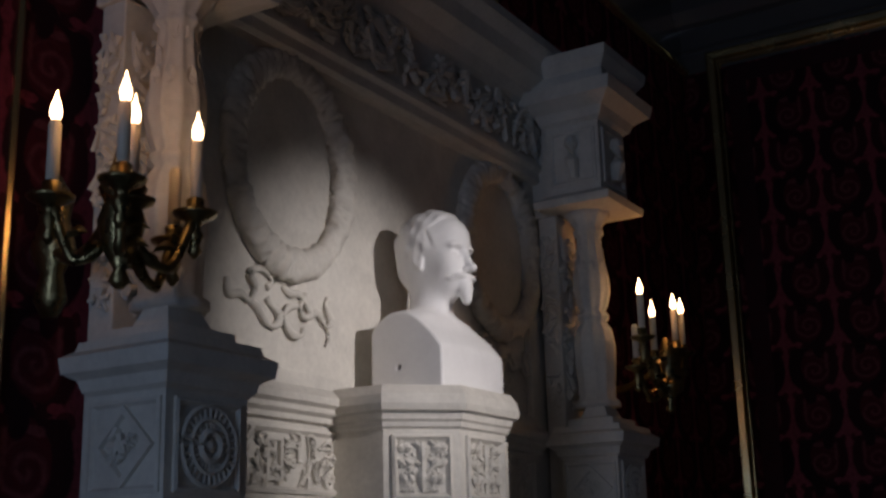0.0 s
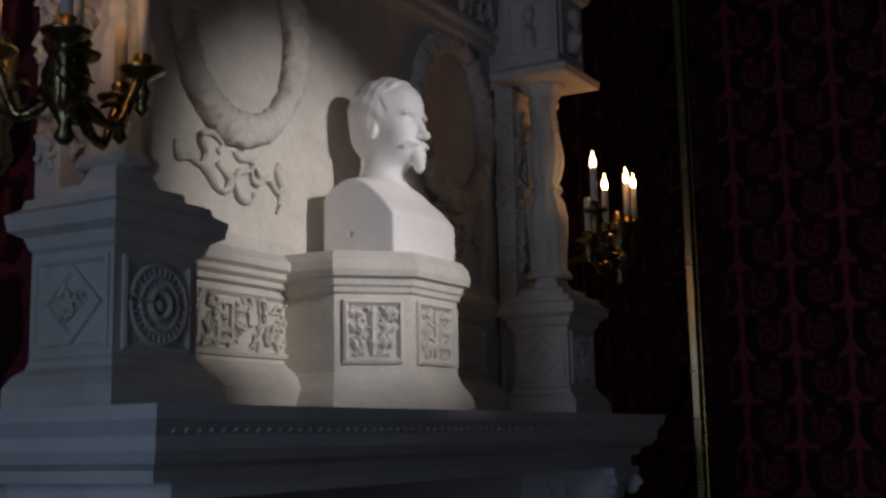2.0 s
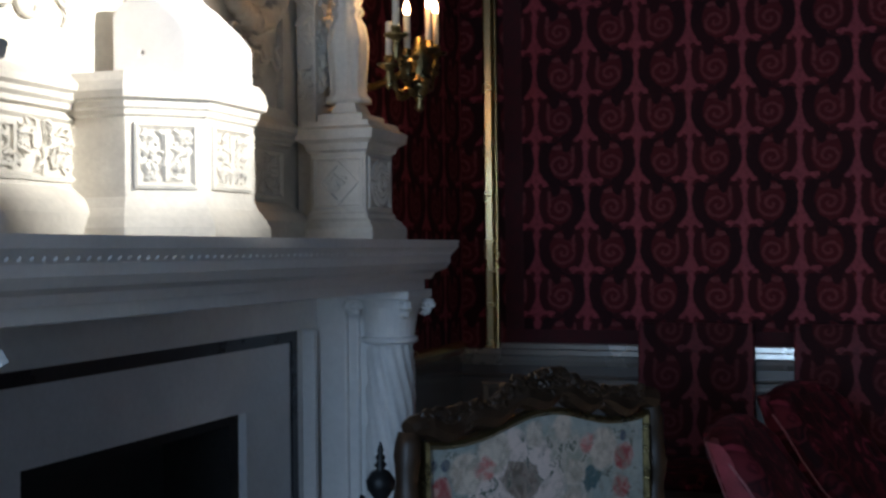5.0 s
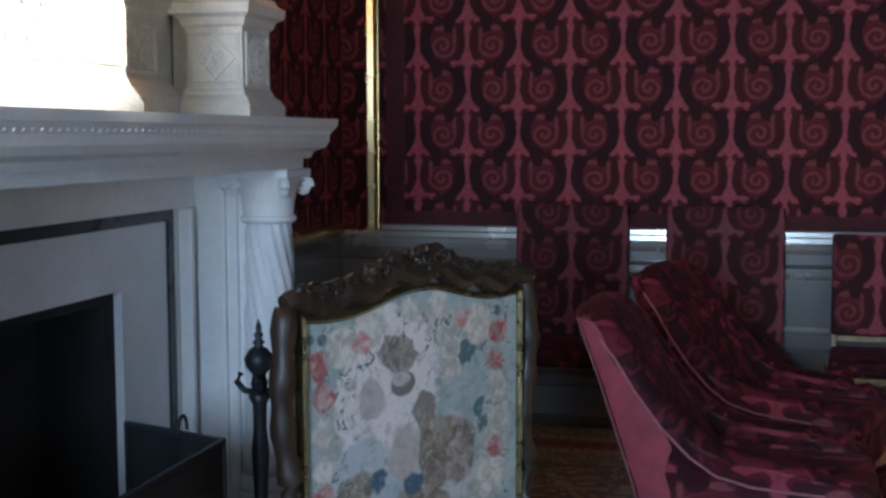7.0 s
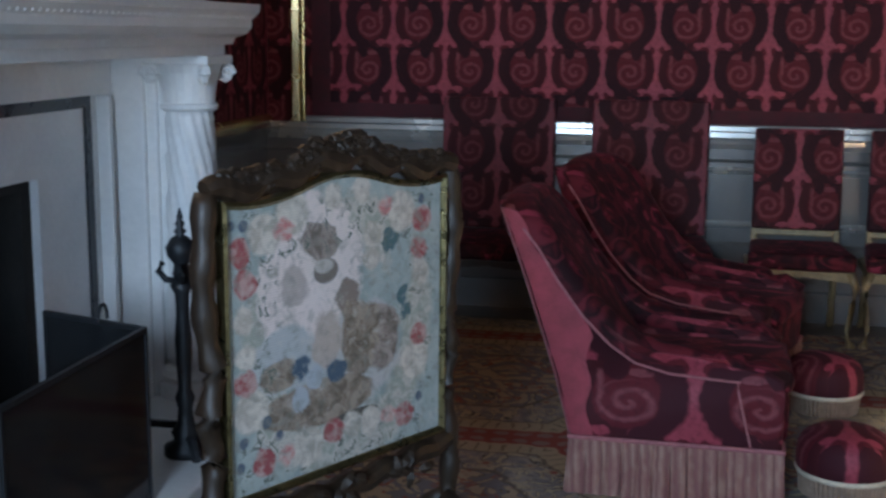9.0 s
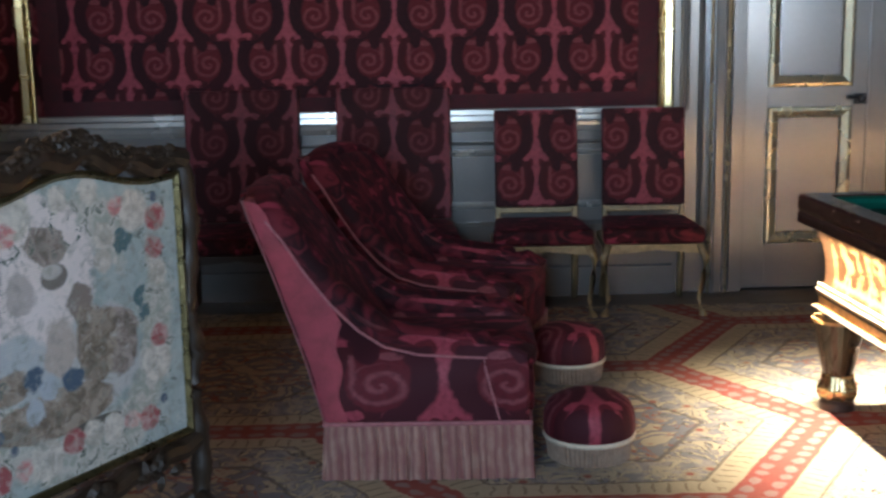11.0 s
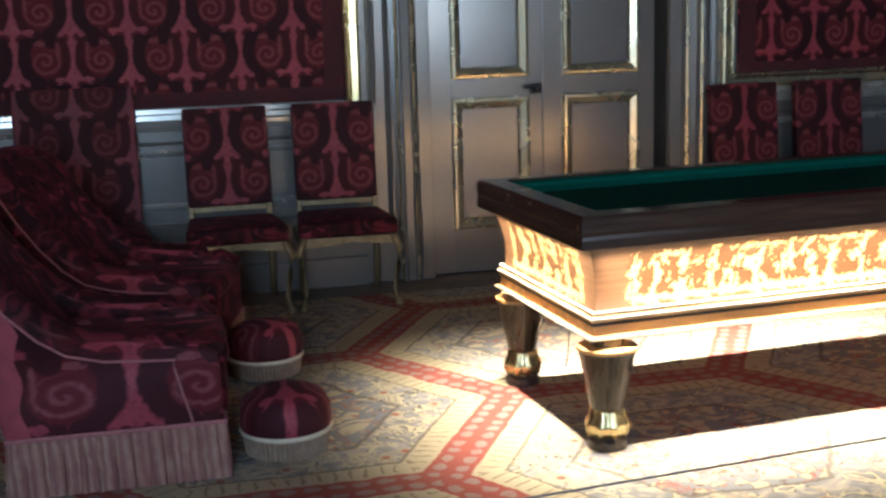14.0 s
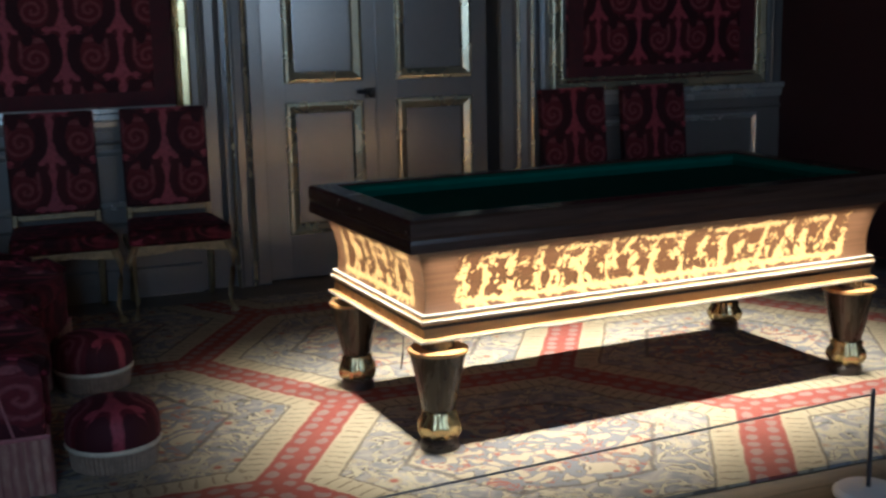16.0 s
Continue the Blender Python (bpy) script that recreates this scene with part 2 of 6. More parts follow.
# the bed: a darker green than the cushions
BED = plain("bed_baize", (0.004, 0.060, 0.040), 0.97, vary=0.25, scale=5, grain=250, bump=0.25, spec=0.08)

# fringe: fine hanging threads
k = Mat("bullion_fringe", 0.85)
px_, py_, pz_ = k.xyz()
th = ((px_ + py_) * 190.0 + k.noise(12.0, 2) * 5.0).sin() * 0.5 + 0.5
tone = k.noise(14.0, 3)
base = k.mix((tone - 0.4) * 2.0, (0.30, 0.15, 0.12), (0.46, 0.31, 0.23))
k.color(k.mix(th * 0.75, base, (0.20, 0.07, 0.07)))
FRINGE = k.bump(th + tone, 0.8, 0.006)

# flame: a glowing bulb
k = Mat("flame_bulb", 0.5)
k.color((1.0, 0.8, 0.5))
k.b.inputs["Emission Color"].default_value = (1.0, 0.62, 0.28, 1.0)
k.b.inputs["Emission Strength"].default_value = 14.0
FLAME = k

# marquetry: pale figures on a rosewood ground inside a band
k = Mat("marquetry_frieze", 0.32)
mx_, my_, mz_ = k.xyz()
along = mx_ + my_
n1 = k.noise(34.0, 3, None, 0.65, 0.7)
n2 = k.noise(85.0, 3)
n0 = k.noise(7.0, 2)
hz = mz_ - 0.645
cell = along / 0.108 + (n0 - 0.5) * 1.2
post = (cell * 6.2832).sin() * 0.5 + 0.5
tallness = (cell.floor() * 12.9898).sin() * 0.012
shape = k.noise(1.0, 3, k.vec(along * 31.0, mz_ * 21.0, 0.0), 0.6, 0.5)
lobes = k.noise(1.0, 2, k.vec(along * 105.0, mz_ * 88.0, 3.0), 0.6, 0.3)
mass = shape * 0.95 + lobes * 0.28 + post * 0.15 - ((hz + 0.01 - tallness).abs() - 0.045).mx(0.0) * 1.5
belt = ((hz + 0.078).abs() + (n2 - 0.5) * 0.04 + (n1 - 0.5) * 0.05).below(0.012, 0.006)
garland = ((hz - 0.086).abs() + (n2 - 0.5) * 0.06 + (n1 - 0.5) * 0.04).below(0.009, 0.006) * (1.0 - k.noise(6.5, 1).below(0.50, 0.05))
zz = hz.abs()
inside = zz.below(0.105, 0.008) * (mx_.abs() + (n1 - 0.5) * 0.12).band(-1.0, 0.93, 0.01).mx(my_.abs().below(0.36, 0.02) * mx_.abs().band(1.0, 2.0, 0.01))
fig = (1.0 - mass.below(0.715, 0.025)).mx(belt).mx(garland) * inside
grain = k.noise(1.0, 4, k.vec(along * 2.0, mz_ * 60.0, 0.0), 0.6, 0.4)
wood_c = k.mix((grain - 0.5) * 2 + 0.5, (0.075, 0.036, 0.018), (0.15, 0.075, 0.038))
wood_c = k.mix(inside, wood_c, k.mix(grain, (0.055, 0.024, 0.011), (0.115, 0.052, 0.022)))
k.color(k.mix(fig, wood_c, k.mix(n1, (0.38, 0.22, 0.085), (0.54, 0.36, 0.16))))
MARQUETRY = k.bump(fig, 0.05, 0.002)

# carpet: hexagon compartments between dotted red bands
k = Mat("knotted_carpet", 0.95, spec=0.15)
cx_, cy_, cz_ = k.xyz()
w1 = (k.noise(6.0, 2) - 0.5) * 0.05 + (k.noise(30.0, 2) - 0.5) * 0.03
hx, hy = cx_ - 0.57 + w1, (cy_ - 4.68) * 1.056 + w1


def hexdist(a, b):
    a, b = a.abs(), b.abs()
    return b.mx(a * 0.866 + b * 0.5)


a1, b1 = hx.wrap(-1.5, 1.5), hy.wrap(-0.866, 0.866)
a2, b2 = (hx + 1.5).wrap(-1.5, 1.5), (hy + 0.866).wrap(-0.866, 0.866)
h1, h2 = hexdist(a1, b1), hexdist(a2, b2)
e = 0.866 - h1.mn(h2)
pick = h1.below(h2, 0.001)
la, lb = a1 * pick + a2 * (1.0 - pick), b1 * pick + b2 * (1.0 - pick)
flat = (la.abs() * 0.866).below(lb.abs() * 0.5, 0.001)
along = la * flat + (la.abs() * 0.5 - lb.abs() * 0.866) * (1.0 - flat)   # distance along the nearest band
grain = k.noise(40.0, 3)
jog = (k.noise(14.0, 2) - 0.5) * 0.02
red = k.mix(grain, (0.33, 0.035, 0.032), (0.46, 0.085, 0.06))
oval = length((((along + jog) / 0.088).frac() - 0.5) * 2.7, (e + jog * 0.5 - 0.043) / 0.024).below(1.0, 0.25)
red = k.mix(oval * (grain * 0.6 + 0.35), red, (0.40, 0.34, 0.32))
finger = (((along + jog) / 0.056).frac() - 0.5).abs().below(0.10, 0.06) * e.band(0.105, 0.185, 0.012)
cream = k.mix(grain, (0.56, 0.46, 0.29), (0.70, 0.60, 0.42))
cream = k.mix(finger * 0.7, cream, (0.20, 0.15, 0.09))
# field: grey-blue ground with cream scrolls, dark outlines and small rosy flowers
flor = k.noise(5.2, 2, None, 0.45, 2.2)
f2 = k.noise(8.5, 2, None, 0.5, 1.8)
vor, vcol = k.voronoi(8.0)
ground_c = k.mix((f2 - 0.40) * 5.0, (0.27, 0.275, 0.30), (0.52, 0.48, 0.42))
field = k.mix(flor.band(0.50, 0.57, 0.012), ground_c, (0.68, 0.59, 0.41))
field = k.mix(flor.band(0.485, 0.50, 0.008).mx(flor.band(0.57, 0.583, 0.008)), field, (0.07, 0.055, 0.05))
field = k.mix(f2.band(0.60, 0.66, 0.012), field, (0.62, 0.54, 0.38))
field = k.mix(vor.below(0.24, 0.04), field, (0.50, 0.42, 0.30))
field = k.mix(vor.below(0.13, 0.04), field, (0.40, 0.10, 0.07))
med = k.mix(flor.band(0.44, 0.56, 0.012), (0.62, 0.53, 0.37), (0.25, 0.26, 0.30))
med = k.mix(flor.band(0.43, 0.442, 0.008).mx(flor.band(0.558, 0.572, 0.008)), med, (0.08, 0.06, 0.055))
med = k.mix(f2.band(0.58, 0.63, 0.012), med, (0.42, 0.12, 0.085))
col = k.mix((e + jog).below(0.42, 0.01), med, field)
col = k.mix((e + jog).band(0.41, 0.43, 0.01) * 0.8, col, (0.12, 0.10, 0.09))
col = k.mix(e.below(0.20, 0.008), col, cream)
col = k.mix(e.band(0.196, 0.208, 0.008) * 0.8, col, (0.12, 0.09, 0.07))
col = k.mix((e + jog * 0.3).below(0.088, 0.008), col, red)
pile = k.noise(160.0, 2)
wear = k.noise(1.3, 4)
col = k.mix((wear - 0.35) * 0.35, col, (0.40, 0.34, 0.25))
k.color(k.mix(pile * 0.4 + 0.28, col, (0.075, 0.062, 0.05)))
CARPET = k.bump(pile + flor * 0.5, 0.5, 0.006)

# tapestry of the fire screen: pale scenery in the middle, a garland of roses round it, a blue edge
k = Mat("floral_tapestry", 0.9, spec=0.2)
tx, ty, tz = k.xyz()
n1 = k.noise(9.0, 4, None, 0.6, 0.6)
n2 = k.noise(24.0, 3, None, 0.6, 0.6)
n3 = k.noise(4.5, 3)
ragged = (n1 - 0.5) * 0.10 + (n2 - 0.5) * 0.035


def patch(x, z, r, flat=1.0, soft=0.012, rag=1.0):
    return (length(tx - x, (tz - z) * flat) + ragged * rag).below(r, soft)


def patches(places, r, soft=0.01, rag=0.5):
    f = patch(*places[0], r, 1.0, soft, rag)
    for q in places[1:]:
        f = f.mx(patch(*q, r, 1.0, soft, rag))
    return f


# pale blue ground, the pink-white sky in the middle with its grey group, water, mounds and the tree
colr = k.mix((n1 - 0.42) * 4.0, (0.42, 0.46, 0.43), (0.29, 0.34, 0.32))
garland = ((length(tx * 1.12, (tz - 0.80) * 1.02) - 0.335).abs() + ragged * 1.1).below(0.075, 0.03)
colr = k.mix(garland, colr, k.mix((n2 - 0.45) * 6.0, (0.58, 0.53, 0.46), (0.36, 0.37, 0.31)))
sky_ = k.mix((n3 - 0.4) * 2.0, (0.80, 0.69, 0.64), (0.68, 0.58, 0.53))
colr = k.mix(patch(-0.118, 0.971, 0.20, 0.85, 0.015, 1.3), colr, sky_)
colr = k.mix(patch(-0.206, 0.775, 0.13, 1.5, 0.02, 1.0), colr, (0.48, 0.49, 0.48))
colr = k.mix(patch(0.078, 0.744, 0.15, 1.0, 0.02, 1.0), colr, (0.50, 0.48, 0.46))
earth = k.mix((n2 - 0.42) * 5.0, (0.38, 0.30, 0.23), (0.17, 0.125, 0.09))
colr = k.mix(patch(-0.091, 0.631, 0.21, 3.2, 0.015, 0.8), colr, earth)
colr = k.mix(patch(-0.23, 0.737, 0.075, 1.8, 0.012, 0.9), colr, earth)
colr = k.mix(patch(0.048, 0.565, 0.09, 6.0, 0.008, 0.4), colr, (0.10, 0.09, 0.075))
grey = k.mix((n2 - 0.42) * 5.0, (0.40, 0.32, 0.27), (0.17, 0.13, 0.105))
colr = k.mix(patch(-0.181, 0.967, 0.048, 0.85, 0.01, 0.6), colr, (0.48, 0.41, 0.37))
colr = k.mix(patch(-0.091, 1.079, 0.068, 1.3, 0.01, 1.1), colr, grey)
colr = k.mix(patch(-0.068, 0.994, 0.048, 1.5, 0.008, 0.3), colr, (0.20, 0.165, 0.14))
colr = k.mix(patch(-0.075, 1.007, 0.034, 1.8, 0.01, 0.3), colr, (0.52, 0.47, 0.42))
colr = k.mix(patch(0.155, 0.765, 0.075, 0.8, 0.012, 0.8), colr, grey)
colr = k.mix(patch(0.019, 0.916, 0.052, 1.0, 0.01, 0.9), colr, (0.26, 0.20, 0.165))
colr = k.mix(patch(0.063, 0.791, 0.072, 0.62, 0.01, 1.0), colr, earth)
colr = k.mix(patch(-0.064, 0.806, 0.058, 0.75, 0.01, 0.9), colr, (0.50, 0.41, 0.35))
colr = k.mix(patches(((-0.163, 0.661), (-0.118, 0.704)), 0.036, 0.01, 0.8), colr, (0.44, 0.47, 0.50))
colr = k.mix(patches(((-0.163, 0.738), (-0.03, 0.706)), 0.034, 0.01, 0.7), colr, (0.075, 0.115, 0.16))
colr = k.mix(patch(0.235, 0.988, 0.048, 0.40, 0.02, 0.9) * 0.8, colr, (0.34, 0.41, 0.40))
colr = k.mix(patches(((0.235, 0.881), (0.26, 0.826), (0.186, 1.052)), 0.022, 0.008, 1.6), colr, (0.08, 0.15, 0.16))
# the garland: leaves, cream blossoms, roses, small blue flowers
rim = (tx.abs() * -1.0 + 0.41).mn((tz - 0.80).abs() * -1.0 + 0.42) + ragged * 0.5
leaves = n2.band(0.36, 0.415, 0.02) * rim.band(0.03, 0.17, 0.03)
colr = k.mix(leaves, colr, (0.12, 0.15, 0.12))
petal = k.mix((n2 - 0.40) * 5.0, (0.70, 0.63, 0.54), (0.47, 0.41, 0.34))
colr = k.mix(patches(((-0.283, 1.116), (-0.188, 1.165), (0.235, 1.126), (-0.34, 0.659), (0.294, 0.674), (-0.137, 0.514)), 0.058, 0.01, 0.4), colr, petal)
colr = k.mix(patches(((-0.356, 0.904), (-0.351, 0.805), (0.32, 0.934), (0.108, 0.532), (0.027, 0.539), (0.116, 1.074), (0.108, 1.002), (-0.037, 1.196), (0.071, 1.2)), 0.036, 0.01, 0.6), colr, petal)
rose = k.mix((n2 - 0.42) * 6.0, (0.36, 0.085, 0.085), (0.52, 0.33, 0.29))
colr = k.mix(patches(((-0.362, 1.084), (-0.346, 0.996), (0.32, 1.094), (0.308, 1.009), (-0.351, 0.737), (-0.295, 0.512), (-0.04, 0.536), (0.249, 0.517), (0.312, 0.752)), 0.037, 0.008, 0.45), colr, rose)
colr = k.mix(patches(((-0.221, 1.124), (0.167, 1.143), (-0.218, 0.513), (0.178, 0.536)), 0.030, 0.01, 0.7), colr, k.mix((n2 - 0.42) * 6.0, (0.58, 0.22, 0.20), (0.62, 0.46, 0.40)))
colr = k.mix(patches(((-0.391, 1.152), (-0.351, 1.147), (0.32, 1.151), (-0.283, 0.62), (-0.362, 0.583), (-0.24, 0.573), (-0.375, 0.517), (0.312, 0.558)), 0.015, 0.005, 0.2), colr, (0.09, 0.12, 0.16))
colr = k.mix((k.noise(17.0, 3, None, 0.6, 0.8) - 0.58) * 5.0, colr, (0.30, 0.29, 0.24))
shade = k.noise(34.0, 3, None, 0.6, 0.5)
colr = k.mix((shade - 0.52) * 3.0, colr, (0.25, 0.24, 0.20))
colr = k.mix((shade * -1.0 + 0.43) * 3.0, colr, (0.62, 0.57, 0.50))
weave = (tz * 900.0).sin() * 0.5 + 0.5
k.color(k.mix(weave * 0.12, colr, (0.2, 0.17, 0.14)))
TAPESTRY = k.bump(weave + n2, 0.2, 0.003)


# ---- building blocks ----
def part(name, bm, material, parent=None, label="", smooth=False, at=None):
    """Links a bmesh as one mesh object, under a thing or a part."""
    me = bpy.data.meshes.new(name)
    bmesh.ops.recalc_face_normals(bm, faces=bm.faces)
    bm.to_mesh(me)
    bm.free()
    for one in (material if isinstance(material, (list, tuple)) else [material]):
        me.materials.append(one.m)
    if smooth:
        for f in me.polygons:
            f.use_smooth = True
    ob = new(name, me)
    if parent is not None:
        ob.parent = parent
    if at is not None:
        ob.matrix_basis = at
    if label:
        ob["label"] = label
    return ob


def thing(name, label, category, group="", at=None, kind=""):
    ob = tagged(new(name), label, category, group, kind)
    if at is not None:
        ob.matrix_basis = at
    return ob


def structure(name, bm, material, label, category, smooth=False):
    return tagged(part(name, bm, material, smooth=smooth), label, category, kind="structure")


def box(bm, x0, x1, y0, y1, z0, z1, bevel=0.0, m=None):
    r = bmesh.ops.create_cube(bm, size=1.0)["verts"]
    for v in r:
        v.co = Vector(((x0 + x1) / 2 + v.co.x * (x1 - x0), (y0 + y1) / 2 + v.co.y * (y1 - y0), (z0 + z1) / 2 + v.co.z * (z1 - z0)))
    if bevel:
        es = list({e for v in r for e in v.link_edges})
        r = list({v for f in bmesh.ops.bevel(bm, geom=es, offset=bevel, segments=2, profile=0.6, affect="EDGES")["faces"] for v in f.verts} | {v for v in r if v.is_valid})
    if m is not None:
        bmesh.ops.transform(bm, matrix=m, verts=r)
    return r


def lathe(bm, profile, seg=24, c=(0, 0), m=None, squash=1.0, flutes=0, depth=0.0, twist=0.0):
    rings = []
    for r, z in profile:
        ring = []
        for i in range(seg):
            a = 2 * math.pi * i / seg
            rr = r
            if flutes:
                rr = r - depth * abs(math.sin(flutes * (a + twist * z) / 2))
            co = Vector((c[0] + rr * math.cos(a), c[1] + rr * math.sin(a) * squash, z))
            ring.append(bm.verts.new(m @ co if m is not None else co))
        rings.append(ring)
    for a, b in zip(rings, rings[1:]):
        for i in range(seg):
            bm.faces.new((a[i], a[(i + 1) % seg], b[(i + 1) % seg], b[i]))
    for ring in (rings[0], rings[-1]):
        try:
            bm.faces.new(ring)
        except ValueError:
            pass


def prism(bm, outline, a, b, axis="y", m=None):
    """A polygon in the plane across axis, drawn out from a to b. Outline in (x, z), (y, z) or (x, y)."""
    def p(u, v, w):
        co = Vector({"y": (u, w, v), "x": (w, u, v), "z": (u, v, w)}[axis])
        return m @ co if m is not None else co
    va = [bm.verts.new(p(u, v, a)) for u, v in outline]
    vb = [bm.verts.new(p(u, v, b)) for u, v in outline]
    n = len(outline)
    bm.faces.new(va)
    bm.faces.new(vb)
    for i in range(n):
        bm.faces.new((va[i], va[(i + 1) % n], vb[(i + 1) % n], vb[i]))


def tube(bm, pts, r, seg=8, taper=None):
    pts = [Vector(p) for p in pts]
    rings = []
    for i, p in enumerate(pts):
        d = (pts[min(i + 1, len(pts) - 1)] - pts[max(i - 1, 0)]).normalized()
        side = d.cross(Vector((0, 0, 1)))
        side = side.normalized() if side.length > 1e-3 else Vector((1, 0, 0))
        up = side.cross(d)
        rr = r if taper is None else r * taper(i / (len(pts) - 1))
        rings.append([bm.verts.new(p + rr * (math.cos(2 * math.pi * j / seg) * side + math.sin(2 * math.pi * j / seg) * up)) for j in range(seg)])
    for a, b in zip(rings, rings[1:]):
        for j in range(seg):
            bm.faces.new((a[j], a[(j + 1) % seg], b[(j + 1) % seg], b[j]))
    bm.faces.new(rings[0])
    bm.faces.new(rings[-1])


def moulding(bm, path, profile, m, closed=True):
    """Sweeps a profile (inward offset, height) round a plane path with mitred corners; m takes (u, v, height) to the world."""
    n = len(path)
    rings = []
    for i, p in enumerate(path):
        p = Vector(p)
        a = Vector(path[i - 1]) if (closed or i) else None
        b = Vector(path[(i + 1) % n]) if (closed or i < n - 1) else None
        da = (p - a).normalized() if a is not None else (b - p).normalized()
        db = (b - p).normalized() if b is not None else da
        na, nb = Vector((-da.y, da.x)), Vector((-db.y, db.x))
        mi = (na + nb)
        mi = mi / max(0.25, mi.dot(na))
        rings.append([bm.verts.new(m @ Vector((p.x + mi.x * o, p.y + mi.y * o, h))) for o, h in profile])
    k_ = len(profile)
    pairs = list(zip(rings, rings[1:] + rings[:1])) if closed else list(zip(rings, rings[1:]))
    for a, b in pairs:
        for j in range(k_):
            bm.faces.new((a[j], a[(j + 1) % k_], b[(j + 1) % k_], b[j]))
    if not closed:
        bm.faces.new(rings[0])
        bm.faces.new(rings[-1])


def rect(u0, u1, v0, v1):
    return [(u0, v0), (u1, v0), (u1, v1), (u0, v1)]


def half_round(w, h, n=6):
    return [(w / 2 - w / 2 * math.cos(math.pi * i / n), h * math.sin(math.pi * i / n)) for i in range(n + 1)]


def BM():
    return bmesh.new()


rng = random.Random(7)
# planes: (u, v, height) -> world
NORTH = Matrix(((1, 0, 0, 0), (0, 0, -1, 7.10), (0, 1, 0, 0), (0, 0, 0, 1)))     # u = x, v = z, out of the wall = -y
WX = -2.53
WEST = Matrix(((0, 0, 1, WX), (1, 0, 0, 0), (0, 1, 0, 0), (0, 0, 0, 1)))          # u = y, v = z, out = +x
EX, SY, TOP = 5.6, -2.5, 5.35

# ---- structure ----
bm = BM(); box(bm, WX - 0.3, EX + 0.3, SY - 0.3, 7.4, -0.12, -0.02)
structure("floor_slab", bm, FLOORWOOD, "dark wooden subfloor of the room", "floor")
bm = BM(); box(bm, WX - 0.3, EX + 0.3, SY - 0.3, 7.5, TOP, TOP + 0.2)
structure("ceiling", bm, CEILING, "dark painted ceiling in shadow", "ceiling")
# north wall with the door opening 1.95..3.36 wide, 2.55 high
DX0, DX1, DH = 1.86, 3.405, 2.62
bm = BM()
box(bm, WX - 0.3, DX0, 7.10, 7.40, -0.02, TOP)
box(bm, DX1, EX + 0.3, 7.10, 7.40, -0.02, TOP)
box(bm, DX0, DX1, 7.10, 7.40, DH, TOP)
box(bm, DX0 - 0.1, DX1 + 0.1, 7.40, 7.5, -0.02, DH + 0.1)
structure("wall_north", bm, GREYPAINT, "grey painted wall with damask panels, gilt frames and a dado", "wall")
bm = BM(); box(bm, WX - 0.3, WX, SY - 0.3, 7.10, -0.02, TOP)
structure("wall_west", bm, GREYPAINT, "grey painted wall behind the chimneypiece", "wall")
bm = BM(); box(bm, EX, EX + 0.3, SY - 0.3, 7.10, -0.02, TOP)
structure("wall_east", bm, EASTWALL, "crimson wall coloured near black for the unlit end of the room", "wall")
bm = BM()
for a, b in ((WX, -1.4), (-0.3, 3.6), (5.0, EX)):
    box(bm, a, b, SY - 0.3, SY, -0.02, TOP)
for a, b in ((-1.4, -0.3), (3.6, 5.0)):
    box(bm, a, b, SY - 0.3, SY, -0.02, 1.1)
    box(bm, a, b, SY - 0.3, SY, 3.0, TOP)
structure("wall_south", bm, SOUTHWALL, "wall with two tall window openings", "wall")

# cornice under the ceiling
bm = BM()
prof = [(0, 0), (0, 0.30), (-0.10, 0.30), (-0.16, 0.22), (-0.16, 0.14), (-0.24, 0.10), (-0.30, 0.03), (-0.30, 0.0)]
prism(bm, [(7.10 + a * 0.8, TOP - 0.3 + (0.3 - b)) for b, a in [(p[1], p[0]) for p in prof]][::-1], WX, EX, "x")
structure("trim_cornice", bm, GREYPAINT, "grey moulded cornice below the ceiling", "cornice")

